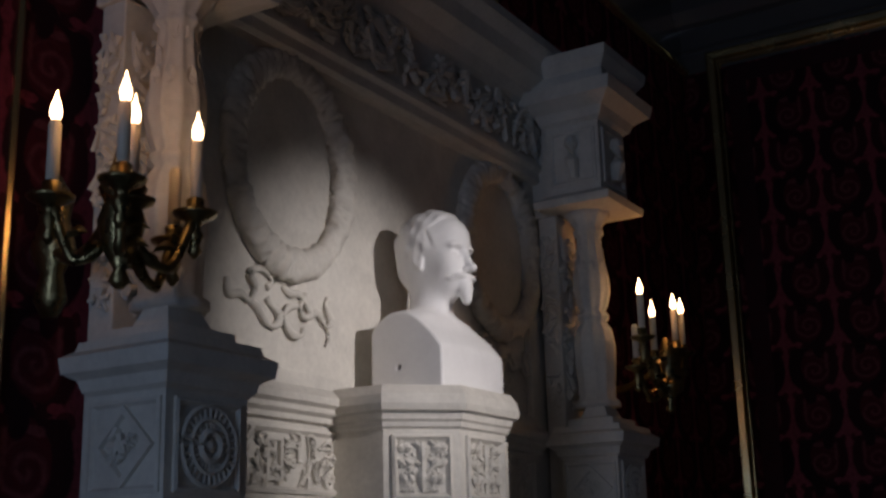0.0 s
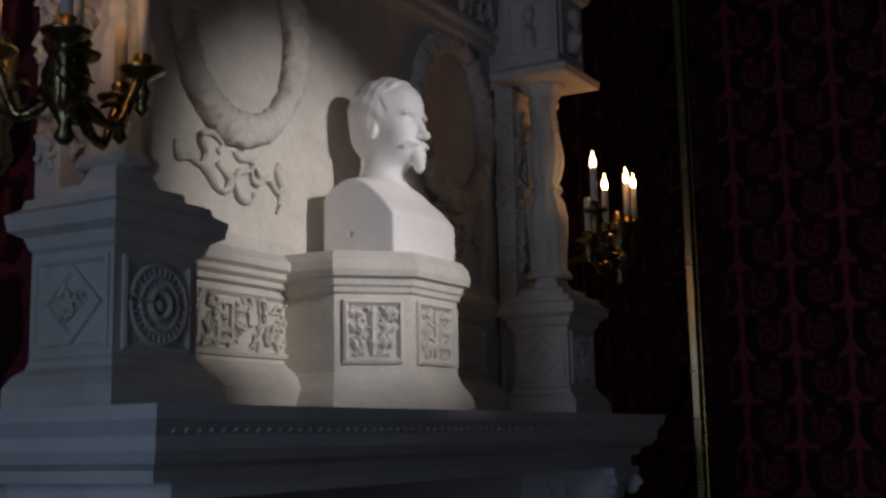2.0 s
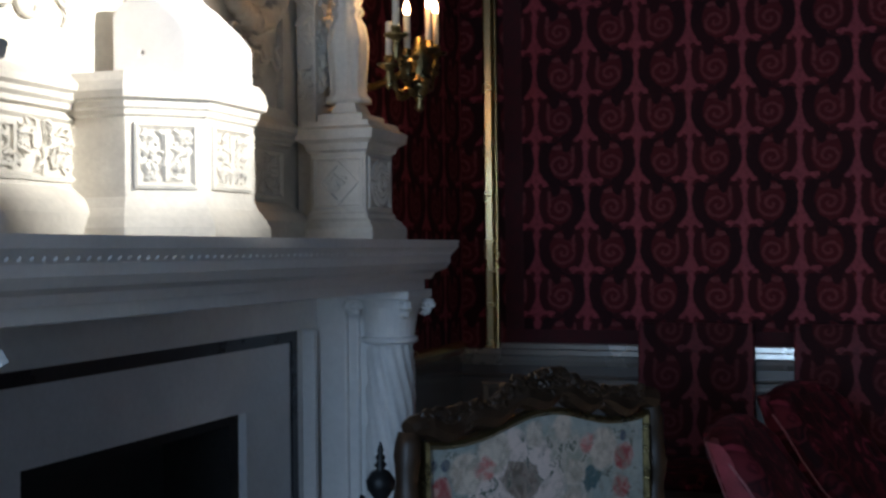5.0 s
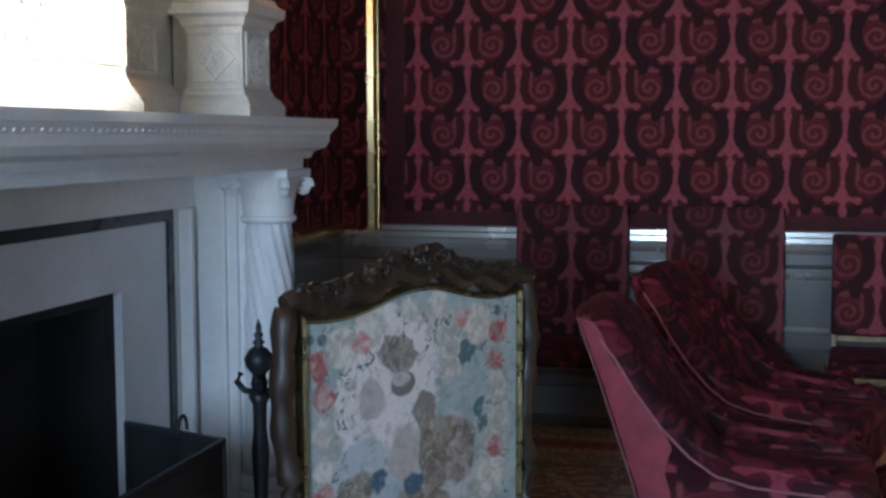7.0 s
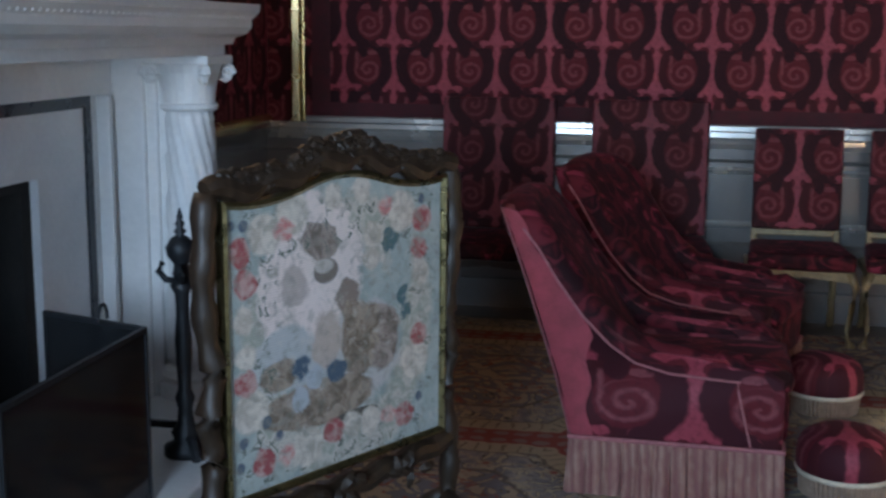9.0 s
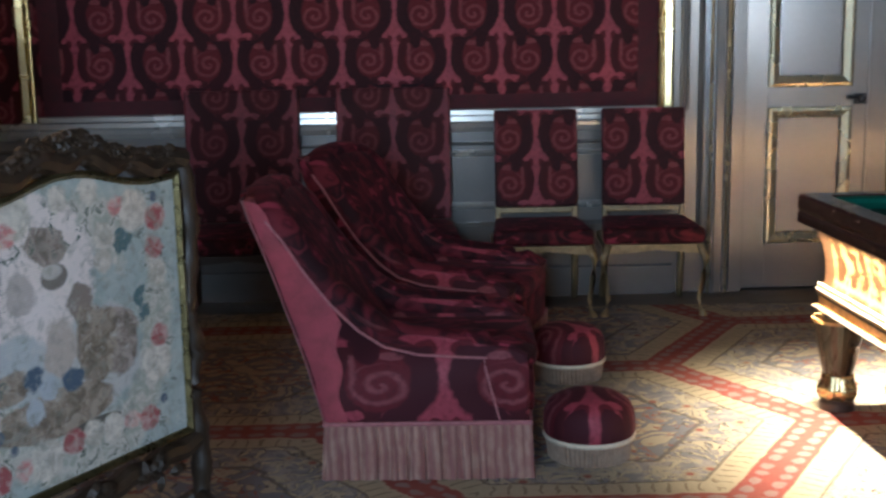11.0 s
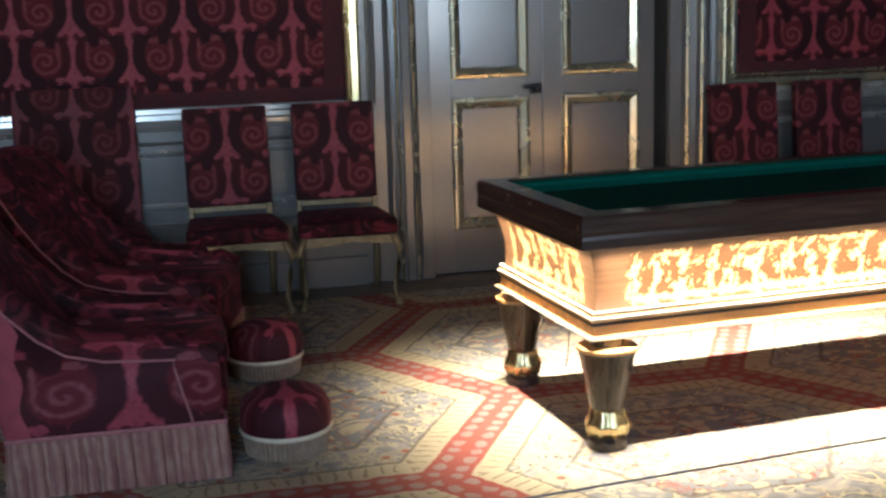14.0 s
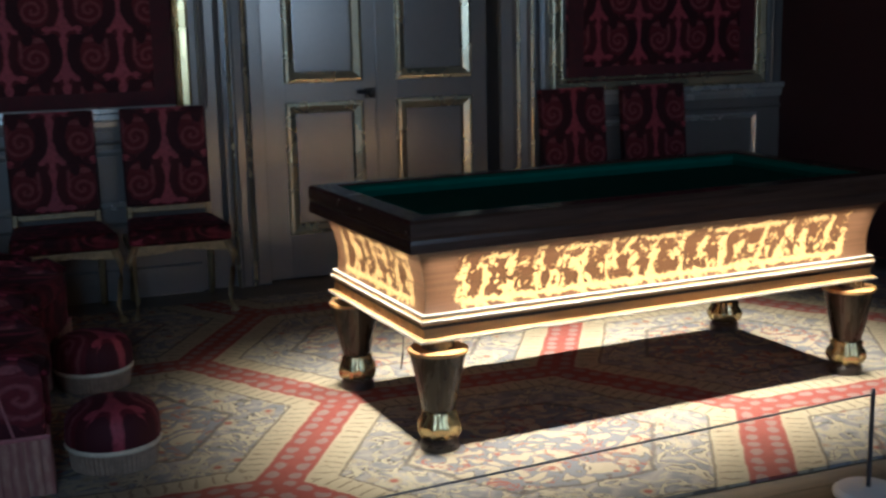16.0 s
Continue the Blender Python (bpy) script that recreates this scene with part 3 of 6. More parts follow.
# damask panels and their gilt frames on the north wall
for name, u0, u1, v1 in (("damask_panel_1", -2.235, 1.335, 4.72), ("damask_panel_2", 3.90, 5.35, 4.72)):
    bm = BM(); box(bm, WX + 0.014 if u0 < 0 else u0 - 0.01, u1 + 0.01, 7.088, 7.098, 1.087, v1 + 0.01)
    ob = structure(name, bm, DAMASK, "crimson silk damask stretched on the wall", "wall panel")
    bm = BM(); moulding(bm, rect(u0 + 0.0, u1, 1.09 if u0 < 0 else 1.125, v1), [(0.0, 0.013), (0.115, 0.013), (0.115, 0.016), (0.0, 0.016)], NORTH)
    part("braid_border", bm, REDBORDER, ob, "plain dark red braid border")
    bm = BM()
    ring = rect(u0 - 0.13, u1 + 0.095, 1.085, v1 + 0.13)
    if u0 < 0:      # this frame stands open on the dado rail
        ring = [(u1 + 0.095, 1.087), (u1 + 0.095, v1 + 0.13), (u0 - 0.13, v1 + 0.13), (u0 - 0.13, 1.087)]
    moulding(bm, ring,
             [(0, 0), (0, 0.030), (0.006, 0.041), (0.018, 0.046), (0.054, 0.0382), (0.062, 0.012), (0.068, 0.012)] + [(0.068 + a, 0.012 + b) for a, b in half_round(0.022, 0.018, 6)] + [(0.095, 0.012), (0.095, 0.0)], NORTH, u0 > 0)
    if u0 < 0:
        low = BM(); moulding(low, [(u0 - 0.03, 1.089), (u1 - 0.004, 1.089)], [(0, 0.003), (0, 0.045), (0.026, 0.043), (0.034, 0.030), (0.034, 0.003)], NORTH, False)
        part("bottom_rail", low, SILVER, ob, "thin silvered rail below the damask")
    part("gilt_frame", bm, SILVERGILT if name.endswith("2") else GILT, ob, "worn gilt moulded frame")
    edge = rect(u0 - 0.19, u1 + 0.19, 1.02, v1 + 0.19)
    if u0 < 0:      # no outer moulding in the corner by the chimney wall
        edge = [(u1 + 0.19, 1.09), (u1 + 0.19, v1 + 0.19), (WX, v1 + 0.19)]
    bm = BM(); moulding(bm, edge, [(0, 0), (0, 0.012), (0.02, 0.02), (0.03, 0.008), (0.055, 0.006), (0.055, 0)], NORTH, u0 > 0)
    part("outer_moulding", bm, GREYPAINT, ob)
# bright lower rail: dado capping
for u0, u1 in ((WX, 1.43), (3.84, EX)):
    bm = BM(); moulding(bm, [(u0, 1.085), (u1, 1.085)], [(0, 0), (0, 0.035), (-0.004, 0.049), (-0.032, 0.0512), (-0.045, 0.03), (-0.07, 0.026), (-0.10, 0.014), (-0.10, 0)], NORTH, False)
    structure("trim_dado_rail", bm, SILVER, "pale silvered dado rail moulding", "dado rail")
    bm = BM(); moulding(bm, [(u0, 0.93), (u1, 0.93)], [(0, 0), (0, 0.012), (-0.012, 0.02), (-0.024, 0.006), (-0.024, 0)], NORTH, False)
    structure("trim_dado_bead", bm, GREYPAINT, "narrow grey bead below the dado rail", "moulding")
    bm = BM(); moulding(bm, [(u0, 0.43), (u1, 0.43)], [(0.02, 0.0), (0.02, 0.012), (0, 0.03), (-0.25, 0.03), (-0.26, 0.04), (-0.45, 0.044), (-0.45, 0)], NORTH, False)
    structure("baseboard", bm, GREYPAINT, "grey painted baseboard", "baseboard")
# dado fields
for u0, u1 in ((-2.4, -1.35), (-1.2, -0.1), (0.05, 1.5), (4.0, 5.4)):
    bm = BM(); moulding(bm, rect(u0, u1, 0.53, 0.88), [(0, 0), (0, 0.014), (0.015, 0.024), (0.03, 0.012), (0.04, 0.0)], NORTH)
    structure("trim_dado_field", bm, SILVER, "pale silvered moulding of a dado field", "moulding")

# narrow panelled strips beside the door
for u0, u1 in ((1.47, 1.61), (3.665, 3.82)):
    bm = BM(); moulding(bm, rect(u0, u1, 0.34, 4.75), [(0, 0), (0, 0.018), (0.012, 0.03), (0.024, 0.018), (0.034, 0.006), (0.034, 0)], NORTH)
    structure("trim_strip_panel", bm, GREYPAINT, "tall narrow grey moulded panel beside the door", "moulding")

# door architrave
bm = BM()
arch = [(0, 0), (0, 0.05), (0.03, 0.06), (0.045, 0.045), (0.09, 0.04), (0.10, 0.055), (0.12, 0.05), (0.14, 0.03), (0.215, 0.026), (0.225, 0.0)]
moulding(bm, [(DX1 + 0.225, -0.02), (DX1 + 0.225, DH + 0.2), (DX0 - 0.225, DH + 0.2), (DX0 - 0.225, -0.02)], arch, NORTH, False)
structure("trim_architrave", bm, GREYPAINT, "grey moulded door surround", "door surround")
for o in (0.125, 0.225):
    bm = BM(); moulding(bm, [(DX1 + o, -0.02), (DX1 + o, DH + o), (DX0 - o, DH + o), (DX0 - o, -0.02)], [(0, 0.045), (0, 0.060), (0.010, 0.066), (0.02, 0.060), (0.02, 0.045)], NORTH, False)
    structure("trim_architrave_gilding", bm, SILVERGILT, "thin gilt bead on the door surround", "moulding")


def door_leaf(x0, x1, y):
    """One leaf of the double door: two tall fields framed in gilt mouldings."""
    d = tagged(new("door_1" if x0 < 2.5 else "door_2"), "closed grey door leaf with gilt-moulded fields", "door", "double door leaves", "structure")
    M = Matrix(((1, 0, 0, 0), (0, 0, -1, y), (0, 1, 0, 0), (0, 0, 0, 1)))
    bm = BM()
    a, b = (2.01, 2.495) if x0 < 2.5 else (2.728, 3.228)
    box(bm, x0, x1, y + 0.016, y + 0.05, 0.0, DH - 0.005)
    box(bm, x0, a, y, y + 0.02, 0.0, DH - 0.005, 0.003)
    box(bm, b, x1, y, y + 0.02, 0.0, DH - 0.005, 0.003)
    box(bm, a, b, y, y + 0.02, 0.0, 0.285, 0.003)
    box(bm, a, b, y, y + 0.02, 1.085, 1.215, 0.003)
    box(bm, a, b, y, y + 0.02, DH - 0.12, DH - 0.005, 0.003)
    part("stiles", bm, GREYPAINT, d)
    for v0, v1 in ((0.285, 1.085), (1.215, DH - 0.12)):
        bm = BM(); box(bm, a + 0.062, b - 0.062, y + 0.008, y + 0.018, v0 + 0.062, v1 - 0.062, 0.004)
        part("field", bm, GREYFIELD, d)
        bm = BM(); moulding(bm, rect(a - 0.006, b + 0.006, v0 - 0.006, v1 + 0.006), [(0, -0.01), (0, 0.020), (0.006, 0.029), (0.022, 0.032), (0.060, 0.015), (0.064, 0.006), (0.064, -0.01)], M)
        part("gilt_moulding", bm, SILVERGILT, d, "pale gilt moulding")
    if x0 > 2.5:
        return d
    bm = BM()
    hx_ = 2.545
    box(bm, hx_ - 0.035, hx_ + 0.04, y - 0.016, y, 1.10, 1.165, 0.004)
    tube(bm, [(hx_, y - 0.03, 1.14), (hx_ - 0.03, y - 0.04, 1.142), (hx_ - 0.085, y - 0.038, 1.145)], 0.012, 8)
    lathe(bm, [(0.008, 0), (0.008, 0.03), (0.02, 0.036), (0.026, 0.05), (0.02, 0.064), (0.0, 0.068)], 14, m=Matrix.Translation((hx_, y - 0.008, 1.135)) @ pose(0, 0, 0, 90))
    part("door_handle", bm, BLACKIRON, d, "dark iron door handle")
    return d


door_leaf(DX0 + 0.004, 2.605, 7.16)
door_leaf(2.611, 3.345, 7.16)
bm = BM(); box(bm, 2.588, 2.612, 7.145, 7.158, 0.0, DH - 0.01, 0.004)
structure("trim_door_astragal", bm, GREYPAINT, "grey cover strip between the door leaves", "moulding")

# west wall: damask right and left of the chimney breast, gilt upright by the corner
for u0, u1, lab in ((4.52, 7.092, "crimson damask on the wall beside the chimneypiece"), (-0.6, 1.89, "crimson damask on the near part of the chimney wall")):
    bm = BM(); box(bm, WX + 0.002, WX + 0.012, u0, u1 if u1 > 5 else 2.255, 1.13, 4.72)
    ob = structure("damask_panel_west", bm, DAMASK_WEST, lab, "wall panel")
    bm = BM(); moulding(bm, rect(u0 - 0.06, u1 + (0.16 if u1 > 5 else 0.06), 1.07, 4.78), [(0, 0), (0, 0.025), (0.02, 0.045), (0.04, 0.04), (0.06, 0.012), (0.06, 0)] if u1 > 5 else [(0.05, 0.012), (0.05, 0.02), (0.06, 0.026), (0.07, 0.02), (0.07, 0.012)], WEST)
    part("gilt_frame", bm, GILT, ob, "worn gilt moulded frame")
bm = BM(); moulding(bm, [(SY, 1.085), (1.9, 1.085)], [(0, 0), (0, 0.035), (-0.03, 0.052), (-0.10, 0.014), (-0.10, 0)], WEST, False)
moulding(bm, [(4.6, 1.085), (7.06, 1.085)], [(0, 0), (0, 0.035), (-0.03, 0.052), (-0.10, 0.014), (-0.10, 0)], WEST, False)
structure("trim_dado_rail_west", bm, GREYPAINT, "grey dado rail on the chimney wall", "dado rail")

# windows behind the visitor
for x0, x1 in ((-1.4, -0.3), (3.6, 5.0)):
    w = tagged(new("window_1" if x0 < 0 else "window_2"), "tall window with a white frame and glazing bars", "window", "south windows", "structure")
    bm = BM()
    for a, b in ((x0, x0 + 0.06), (x1 - 0.06, x1), ((x0 + x1) / 2 - 0.03, (x0 + x1) / 2 + 0.03)):
        box(bm, a, b, -2.75, -2.68, 1.1, 3.0)
    for z in (1.1, 1.71, 2.32, 2.94):
        box(bm, x0 + 0.06, x1 - 0.06, -2.74, -2.69, z, z + 0.06)
    part("window_frame", bm, GREYPAINT, w)


# ---- carved relief ----
def scrolls(bm, m, w, h, n, size, seed, depth=0.018):
    """Raised foliage inside a w x h field: leaf blades and curled buds. m takes (u, v, height) to the world, origin at the field's middle."""
    r = random.Random(seed)
    for i in range(n):
        u, v = r.uniform(-w / 2, w / 2), r.uniform(-h / 2, h / 2)
        a = r.uniform(0, 6.283)
        s = size * r.uniform(0.6, 1.3)
        pts = []
        for j in range(6):
            f = j / 5
            b = a + f * r.choice((2.4, -2.4))
            pts.append(Vector((u + s * f * math.cos(b), v + s * f * math.sin(b), depth * (0.3 + 0.7 * math.sin(math.pi * f)))))
        pts = [p for p in pts if abs(p.x) < w / 2 and abs(p.y) < h / 2]
        if len(pts) > 2:
            tube(bm, [m @ p for p in pts], s * 0.22, 5, lambda f: 0.35 + 0.65 * math.sin(math.pi * min(0.95, f + 0.08)))


def leaf(bm, m, L, W, H, n=6):
    """An acanthus-like leaf: a ridged, curled blade lying along u."""
    rows = []
    for i in range(n + 1):
        f = i / n
        w = W * math.sin(math.pi * min(1, f * 0.92 + 0.06)) * (1.0 + 0.25 * (i % 2))
        z = H * math.sin(math.pi * f) + H * 0.2
        rows.append([bm.verts.new(m @ Vector((L * f, s * w / 2, z if s == 0 else z * 0.35))) for s in (-1, 0, 1)])
    for a, b in zip(rows, rows[1:]):
        for j in range(2):
            bm.faces.new((a[j], a[j + 1], b[j + 1], b[j]))


def onplane(u, v, base, turn=0.0):
    return base @ Matrix.Translation((u, v, 0)) @ Matrix.Rotation(turn, 4, "Z")


# ---- chimneypiece ----
CH = thing("chimneypiece", "carved white stone chimneypiece with columns, mantel shelf and tall overmantel", "chimneypiece")
Y0, Y1, YC = 1.735, 4.63, 3.20
XF = -1.684                                   # front of the shelf
# chimney breast
bm = BM()
box(bm, WX, -2.28, 2.26, 4.37, 1.60, 3.75)
box(bm, WX, -2.24, 1.90, 2.60, 0.0, 1.60)
box(bm, WX, -2.24, 3.80, 4.50, 0.0, 1.60)
box(bm, WX, -2.24, 2.60, 3.80, 1.125, 1.60)
part("chimney_breast", bm, CARVED, CH)
# hearth slab
bm = BM(); box(bm, WX, -1.50, 1.75, 4.62, 0.0, 0.20, 0.012)
part("hearth", bm, MARBLE, CH, "pale marble raised hearth")
# firebox
for q in ((-2.528, -2.51, 2.60, 3.80, 0.20, 1.12), (-2.51, -2.238, 2.598, 2.662, 0.20, 1.12), (-2.51, -2.238, 3.738, 3.802, 0.20, 1.12), (-2.51, -2.238, 2.662, 3.738, 1.08, 1.128)):
    bm = BM(); box(bm, *q)
    part("firebox_wall", bm, SOOT, CH, "black sooty firebox lining")
# slips: grey marble with a dark outer fillet
for q in ((3.80, 4.14, 0.20, 1.345), (2.26, 2.60, 0.20, 1.345), (2.60, 3.80, 1.12, 1.345)):
    bm = BM(); box(bm, -2.238, -2.205, *q)
    part("slip", bm, SLIP, CH, "smooth grey marble slip beside the fire")
bm = BM()
moulding(bm, [(4.185, 0.2), (4.185, 1.385), (2.215, 1.385), (2.215, 0.2)], [(0, 0), (0, 0.03), (0.042, 0.03), (0.042, 0)],
         Matrix(((0, 0, 1, -2.225), (1, 0, 0, 0), (0, 1, 0, 0), (0, 0, 0, 1))), False)
part("fillet", bm, DARKSLIP, CH, "dark marble fillet")
# plain lintel and side flats, each side with an upright bead
bm = BM(); box(bm, -2.238, -2.165, 2.032, 4.298, 1.389, 1.533, 0.004)
part("lintel", bm, MARBLE, CH, "plain marble lintel below the shelf")
for y0, y1, b0 in ((4.189, 4.298, 4.222), (2.032, 2.211, 2.150)):
    bm = BM(); box(bm, -2.238, -2.195, y0, y1, 0.20, 1.387)
    part("side_flat", bm, MARBLE, CH)
    bm = BM(); box(bm, -2.194, -2.140, b0, b0 + 0.026, 0.20, 1.387, 0.006)
    part("upright_bead", bm, MARBLE, CH, "narrow upright marble bead")
XCOL = -1.900
# legs: stepped jambs behind the columns
for y0, y1, s in ((4.30, 4.53, 1), (1.80, 2.03, -1)):
    for xa, xb, ya, yb in ((-2.24, -2.04, 0.0, 0.0), (-2.10, -2.0, 0.025, -0.02), (-2.06, -1.94, 0.05, -0.04)):
        bm = BM(); box(bm, xa, xb, y0 + ya, y1 + yb, 0.20, 1.53, 0.008)
        part("jamb_step", bm, MARBLE, CH)
for yc in (4.405, 1.885):
    bm = BM()
    lathe(bm, [(0.145, 0.20), (0.145, 0.26), (0.13, 0.27), (0.138, 0.29), (0.13, 0.315), (0.114, 0.33)], 28, (XCOL, yc))
    part("column_base", bm, MARBLE, CH, smooth=False)
    bm = BM()
    n = 26
    lathe(bm, [(0.114 - 0.016 * (i / n) ** 1.5, 0.33 + 1.0 * i / n) for i in range(n + 1)], 72, (XCOL, yc), flutes=14, depth=0.017, twist=2.6)
    part("spiral_column", bm, MARBLE, CH, "spirally fluted marble shaft", smooth=True)
    cap = BM()
    lathe(cap, [(0.099, 1.325), (0.112, 1.335), (0.112, 1.35), (0.10, 1.355), (0.103, 1.40), (0.118, 1.47), (0.130, 1.50)], 24, (XCOL, yc))
    box(cap, XCOL - 0.132, XCOL + 0.132, yc - 0.132, yc + 0.132, 1.50, 1.535, 0.008)
    for sx in (-1, 1):
        for sy in (-1, 1):
            M = Matrix.Translation((XCOL + sx * 0.108, yc + sy * 0.108, 1.462)) @ Matrix.Rotation(math.atan2(sy, sx), 4, "Z")
            pts = [M @ Vector((0.032 * (1 - t / 14) * math.cos(t * 0.75), 0, 0.034 * (1 - t / 14) * math.sin(t * 0.75))) for t in range(14)]
            tube(cap, pts, 0.017, 6)
    capital = part("capital", cap, MARBLE, CH, "carved capital with corner volutes")
    for i in range(10):
        a = 2 * math.pi * i / 10
        M = Matrix.Translation((XCOL + 0.094 * math.cos(a), yc + 0.094 * math.sin(a), 1.355)) @ Matrix.Rotation(a, 4, "Z") @ Matrix.Rotation(radians(-78), 4, "Y")
        lf = BM()
        leaf(lf, M, 0.115, 0.065, 0.02, 5)
        part("acanthus_leaf", lf, MARBLE, capital)
# frieze and shelf
bm = BM()
box(bm, -2.27, -1.79, Y0 + 0.16, Y1 - 0.12, 1.535, 1.60, 0.004)
part("frieze", bm, MARBLE, CH)
SHELF = [(0.0, 1.575), (0.03, 1.575), (0.04, 1.60), (0.075, 1.615), (0.09, 1.64), (0.09, 1.668), (0.10, 1.68), (0.115, 1.70), (0.118, 1.729), (0.0, 1.729)]
bm = BM()


def stepped(bm, prof, x0, x1, y0, y1):
    """A block whose three free sides follow a profile (projection, z); x0 is against the wall."""
    rings = []
    for o, z in prof:
        rings.append([bm.verts.new(c) for c in ((x0, y0 - o, z), (x1 + o, y0 - o, z), (x1 + o, y1 + o, z), (x0, y1 + o, z))])
    for a, b in zip(rings, rings[1:]):
        for i in range(4):
            bm.faces.new((a[i], a[(i + 1) % 4], b[(i + 1) % 4], b[i]))
    bm.faces.new(rings[0])
    bm.faces.new(rings[-1])


stepped(bm, SHELF[:-1], -2.279, XF - 0.118, Y0 + 0.118, Y1 - 0.118)
part("mantel_shelf", bm, MARBLE, CH, "moulded white marble mantel shelf")
# egg moulding along the shelf
bm = BM()
n = 74
for i in range(n):
    y = Y0 + 0.05 + (Y1 - Y0 - 0.1) * (i + 0.5) / n
    lathe(bm, [(0.003, -0.009), (0.0065, -0.004), (0.007, 0.002), (0.004, 0.007)], 6, m=Matrix.Translation((XF - 0.022, y, 1.682)))
part("egg_moulding", bm, MARBLE, CH)["kind"] = "stuff"

# overmantel: back panel, dado, wreaths, ribbons, entablature
bm = BM(); box(bm, -2.285, -2.262, 2.02, 4.38, 1.729, 3.22)
part("back_panel", bm, CARVED, CH, "pale stone back panel of the overmantel")
BACK = Matrix(((0, 0, 1, -2.262), (1, 0, 0, 0), (0, 1, 0, 0), (0, 0, 0, 1)))
for y0, y1 in ((2.10, 2.985), (3.42, 4.20)):
    bm = BM()
    stepped(bm, [(0.075, 1.73), (0.075, 1.80), (0.05, 1.835), (0.02, 1.86), (0.0, 1.875), (0.0, 2.085), (0.02, 2.09), (0.02, 2.105), (0.035, 2.115), (0.035, 2.13), (0.05, 2.14), (0.05, 2.16), (0.012, 2.19), (0.0, 2.23)], -2.262, -2.215, y0 + 0.06, y1 - 0.06)
    d = part("dado_plinth", bm, CARVED, CH)
    M = Matrix(((0, 0, 1, -2.214), (1, 0, 0, (y0 + y1) / 2), (0, 1, 0, 1.98), (0, 0, 0, 1)))
    bm = BM()
    moulding(bm, rect(-(y1 - y0) / 2 + 0.09, (y1 - y0) / 2 - 0.09, -0.092, 0.092), [(0, 0), (0, 0.008), (0.01, 0.012), (0.02, 0.0)], M)
    scrolls(bm, M, (y1 - y0) - 0.24, 0.16, 80, 0.032, 5, 0.010)
    for u in (-0.25, -0.12, 0.02):
        moulding(bm, rect(u - 0.035, u + 0.035, -0.06, 0.06), [(0, 0), (0, 0.012), (0.012, 0.012), (0.012, 0)], M)
    part("relief", bm, CARVED, d, "pierced strapwork relief")["kind"] = "stuff"


def wreath(yc, zc):
    """Oval ring of packed leaves and fruit, modelled as one knobbly moulding."""
    bm = BM()
    ru, rv, n, m = 0.262, 0.312, 260, 18
    rings = []
    for i in range(n):
        a = 2 * math.pi * i / n
        ring = []
        for j in range(m):
            b = 2 * math.pi * j / m
            w = 0.048 + 0.006 * math.sin(a * 3 + 0.6)
            h = 0.034
            wob = noise.noise(Vector((math.cos(a) * 9, math.sin(a) * 9, b * 1.1)))
            pits = noise.noise(Vector((math.cos(a) * 26 + yc, math.sin(a) * 26, b * 2.6)))
            swell = 1.0 + 0.22 * wob + 0.10 * math.sin(a * 46 + 3.0 * math.cos(b)) * max(0.0, math.sin(b)) - 1.5 * max(0.0, pits - 0.16)
            q, g = w * math.cos(b) * swell, h * math.sin(b) * swell
            ring.append(bm.verts.new(BACK @ Vector((yc + (ru + q) * math.cos(a), zc + (rv + q) * math.sin(a), 0.018 + g))))
        rings.append(ring)
    for a, b in zip(rings, rings[1:] + rings[:1]):
        for j in range(m):
            bm.faces.new((a[j], a[(j + 1) % m], b[(j + 1) % m], b[j]))
    return part("wreath", bm, CARVED, CH, "oval fruit-and-leaf wreath in high relief", smooth=True)


def flutter(bm, pts, m, width=0.017):
    """A carved band through points (u, v), smoothed, swelling and thinning as it turns."""
    out = []
    for i in range(len(pts) - 1):
        p = [Vector((*pts[min(max(i + d, 0), len(pts) - 1)], 0)) for d in (-1, 0, 1, 2)]
        for t in (0, 0.2, 0.4, 0.6, 0.8):
            out.append(0.5 * (2 * p[1] + (p[2] - p[0]) * t + (2 * p[0] - 5 * p[1] + 4 * p[2] - p[3]) * t * t + (3 * p[1] - p[0] - 3 * p[2] + p[3]) * t ** 3))
    out.append(Vector((*pts[-1], 0)))
    L = len(out) - 1
    tube(bm, [m @ Vector((p.x, p.y, 0.003 + 0.010 * math.sin(math.pi * i / L))) for i, p in enumerate(out)], width, 6, lambda f: 0.35 + 0.65 * abs(math.sin(2.2 * math.pi * f + 0.5)))


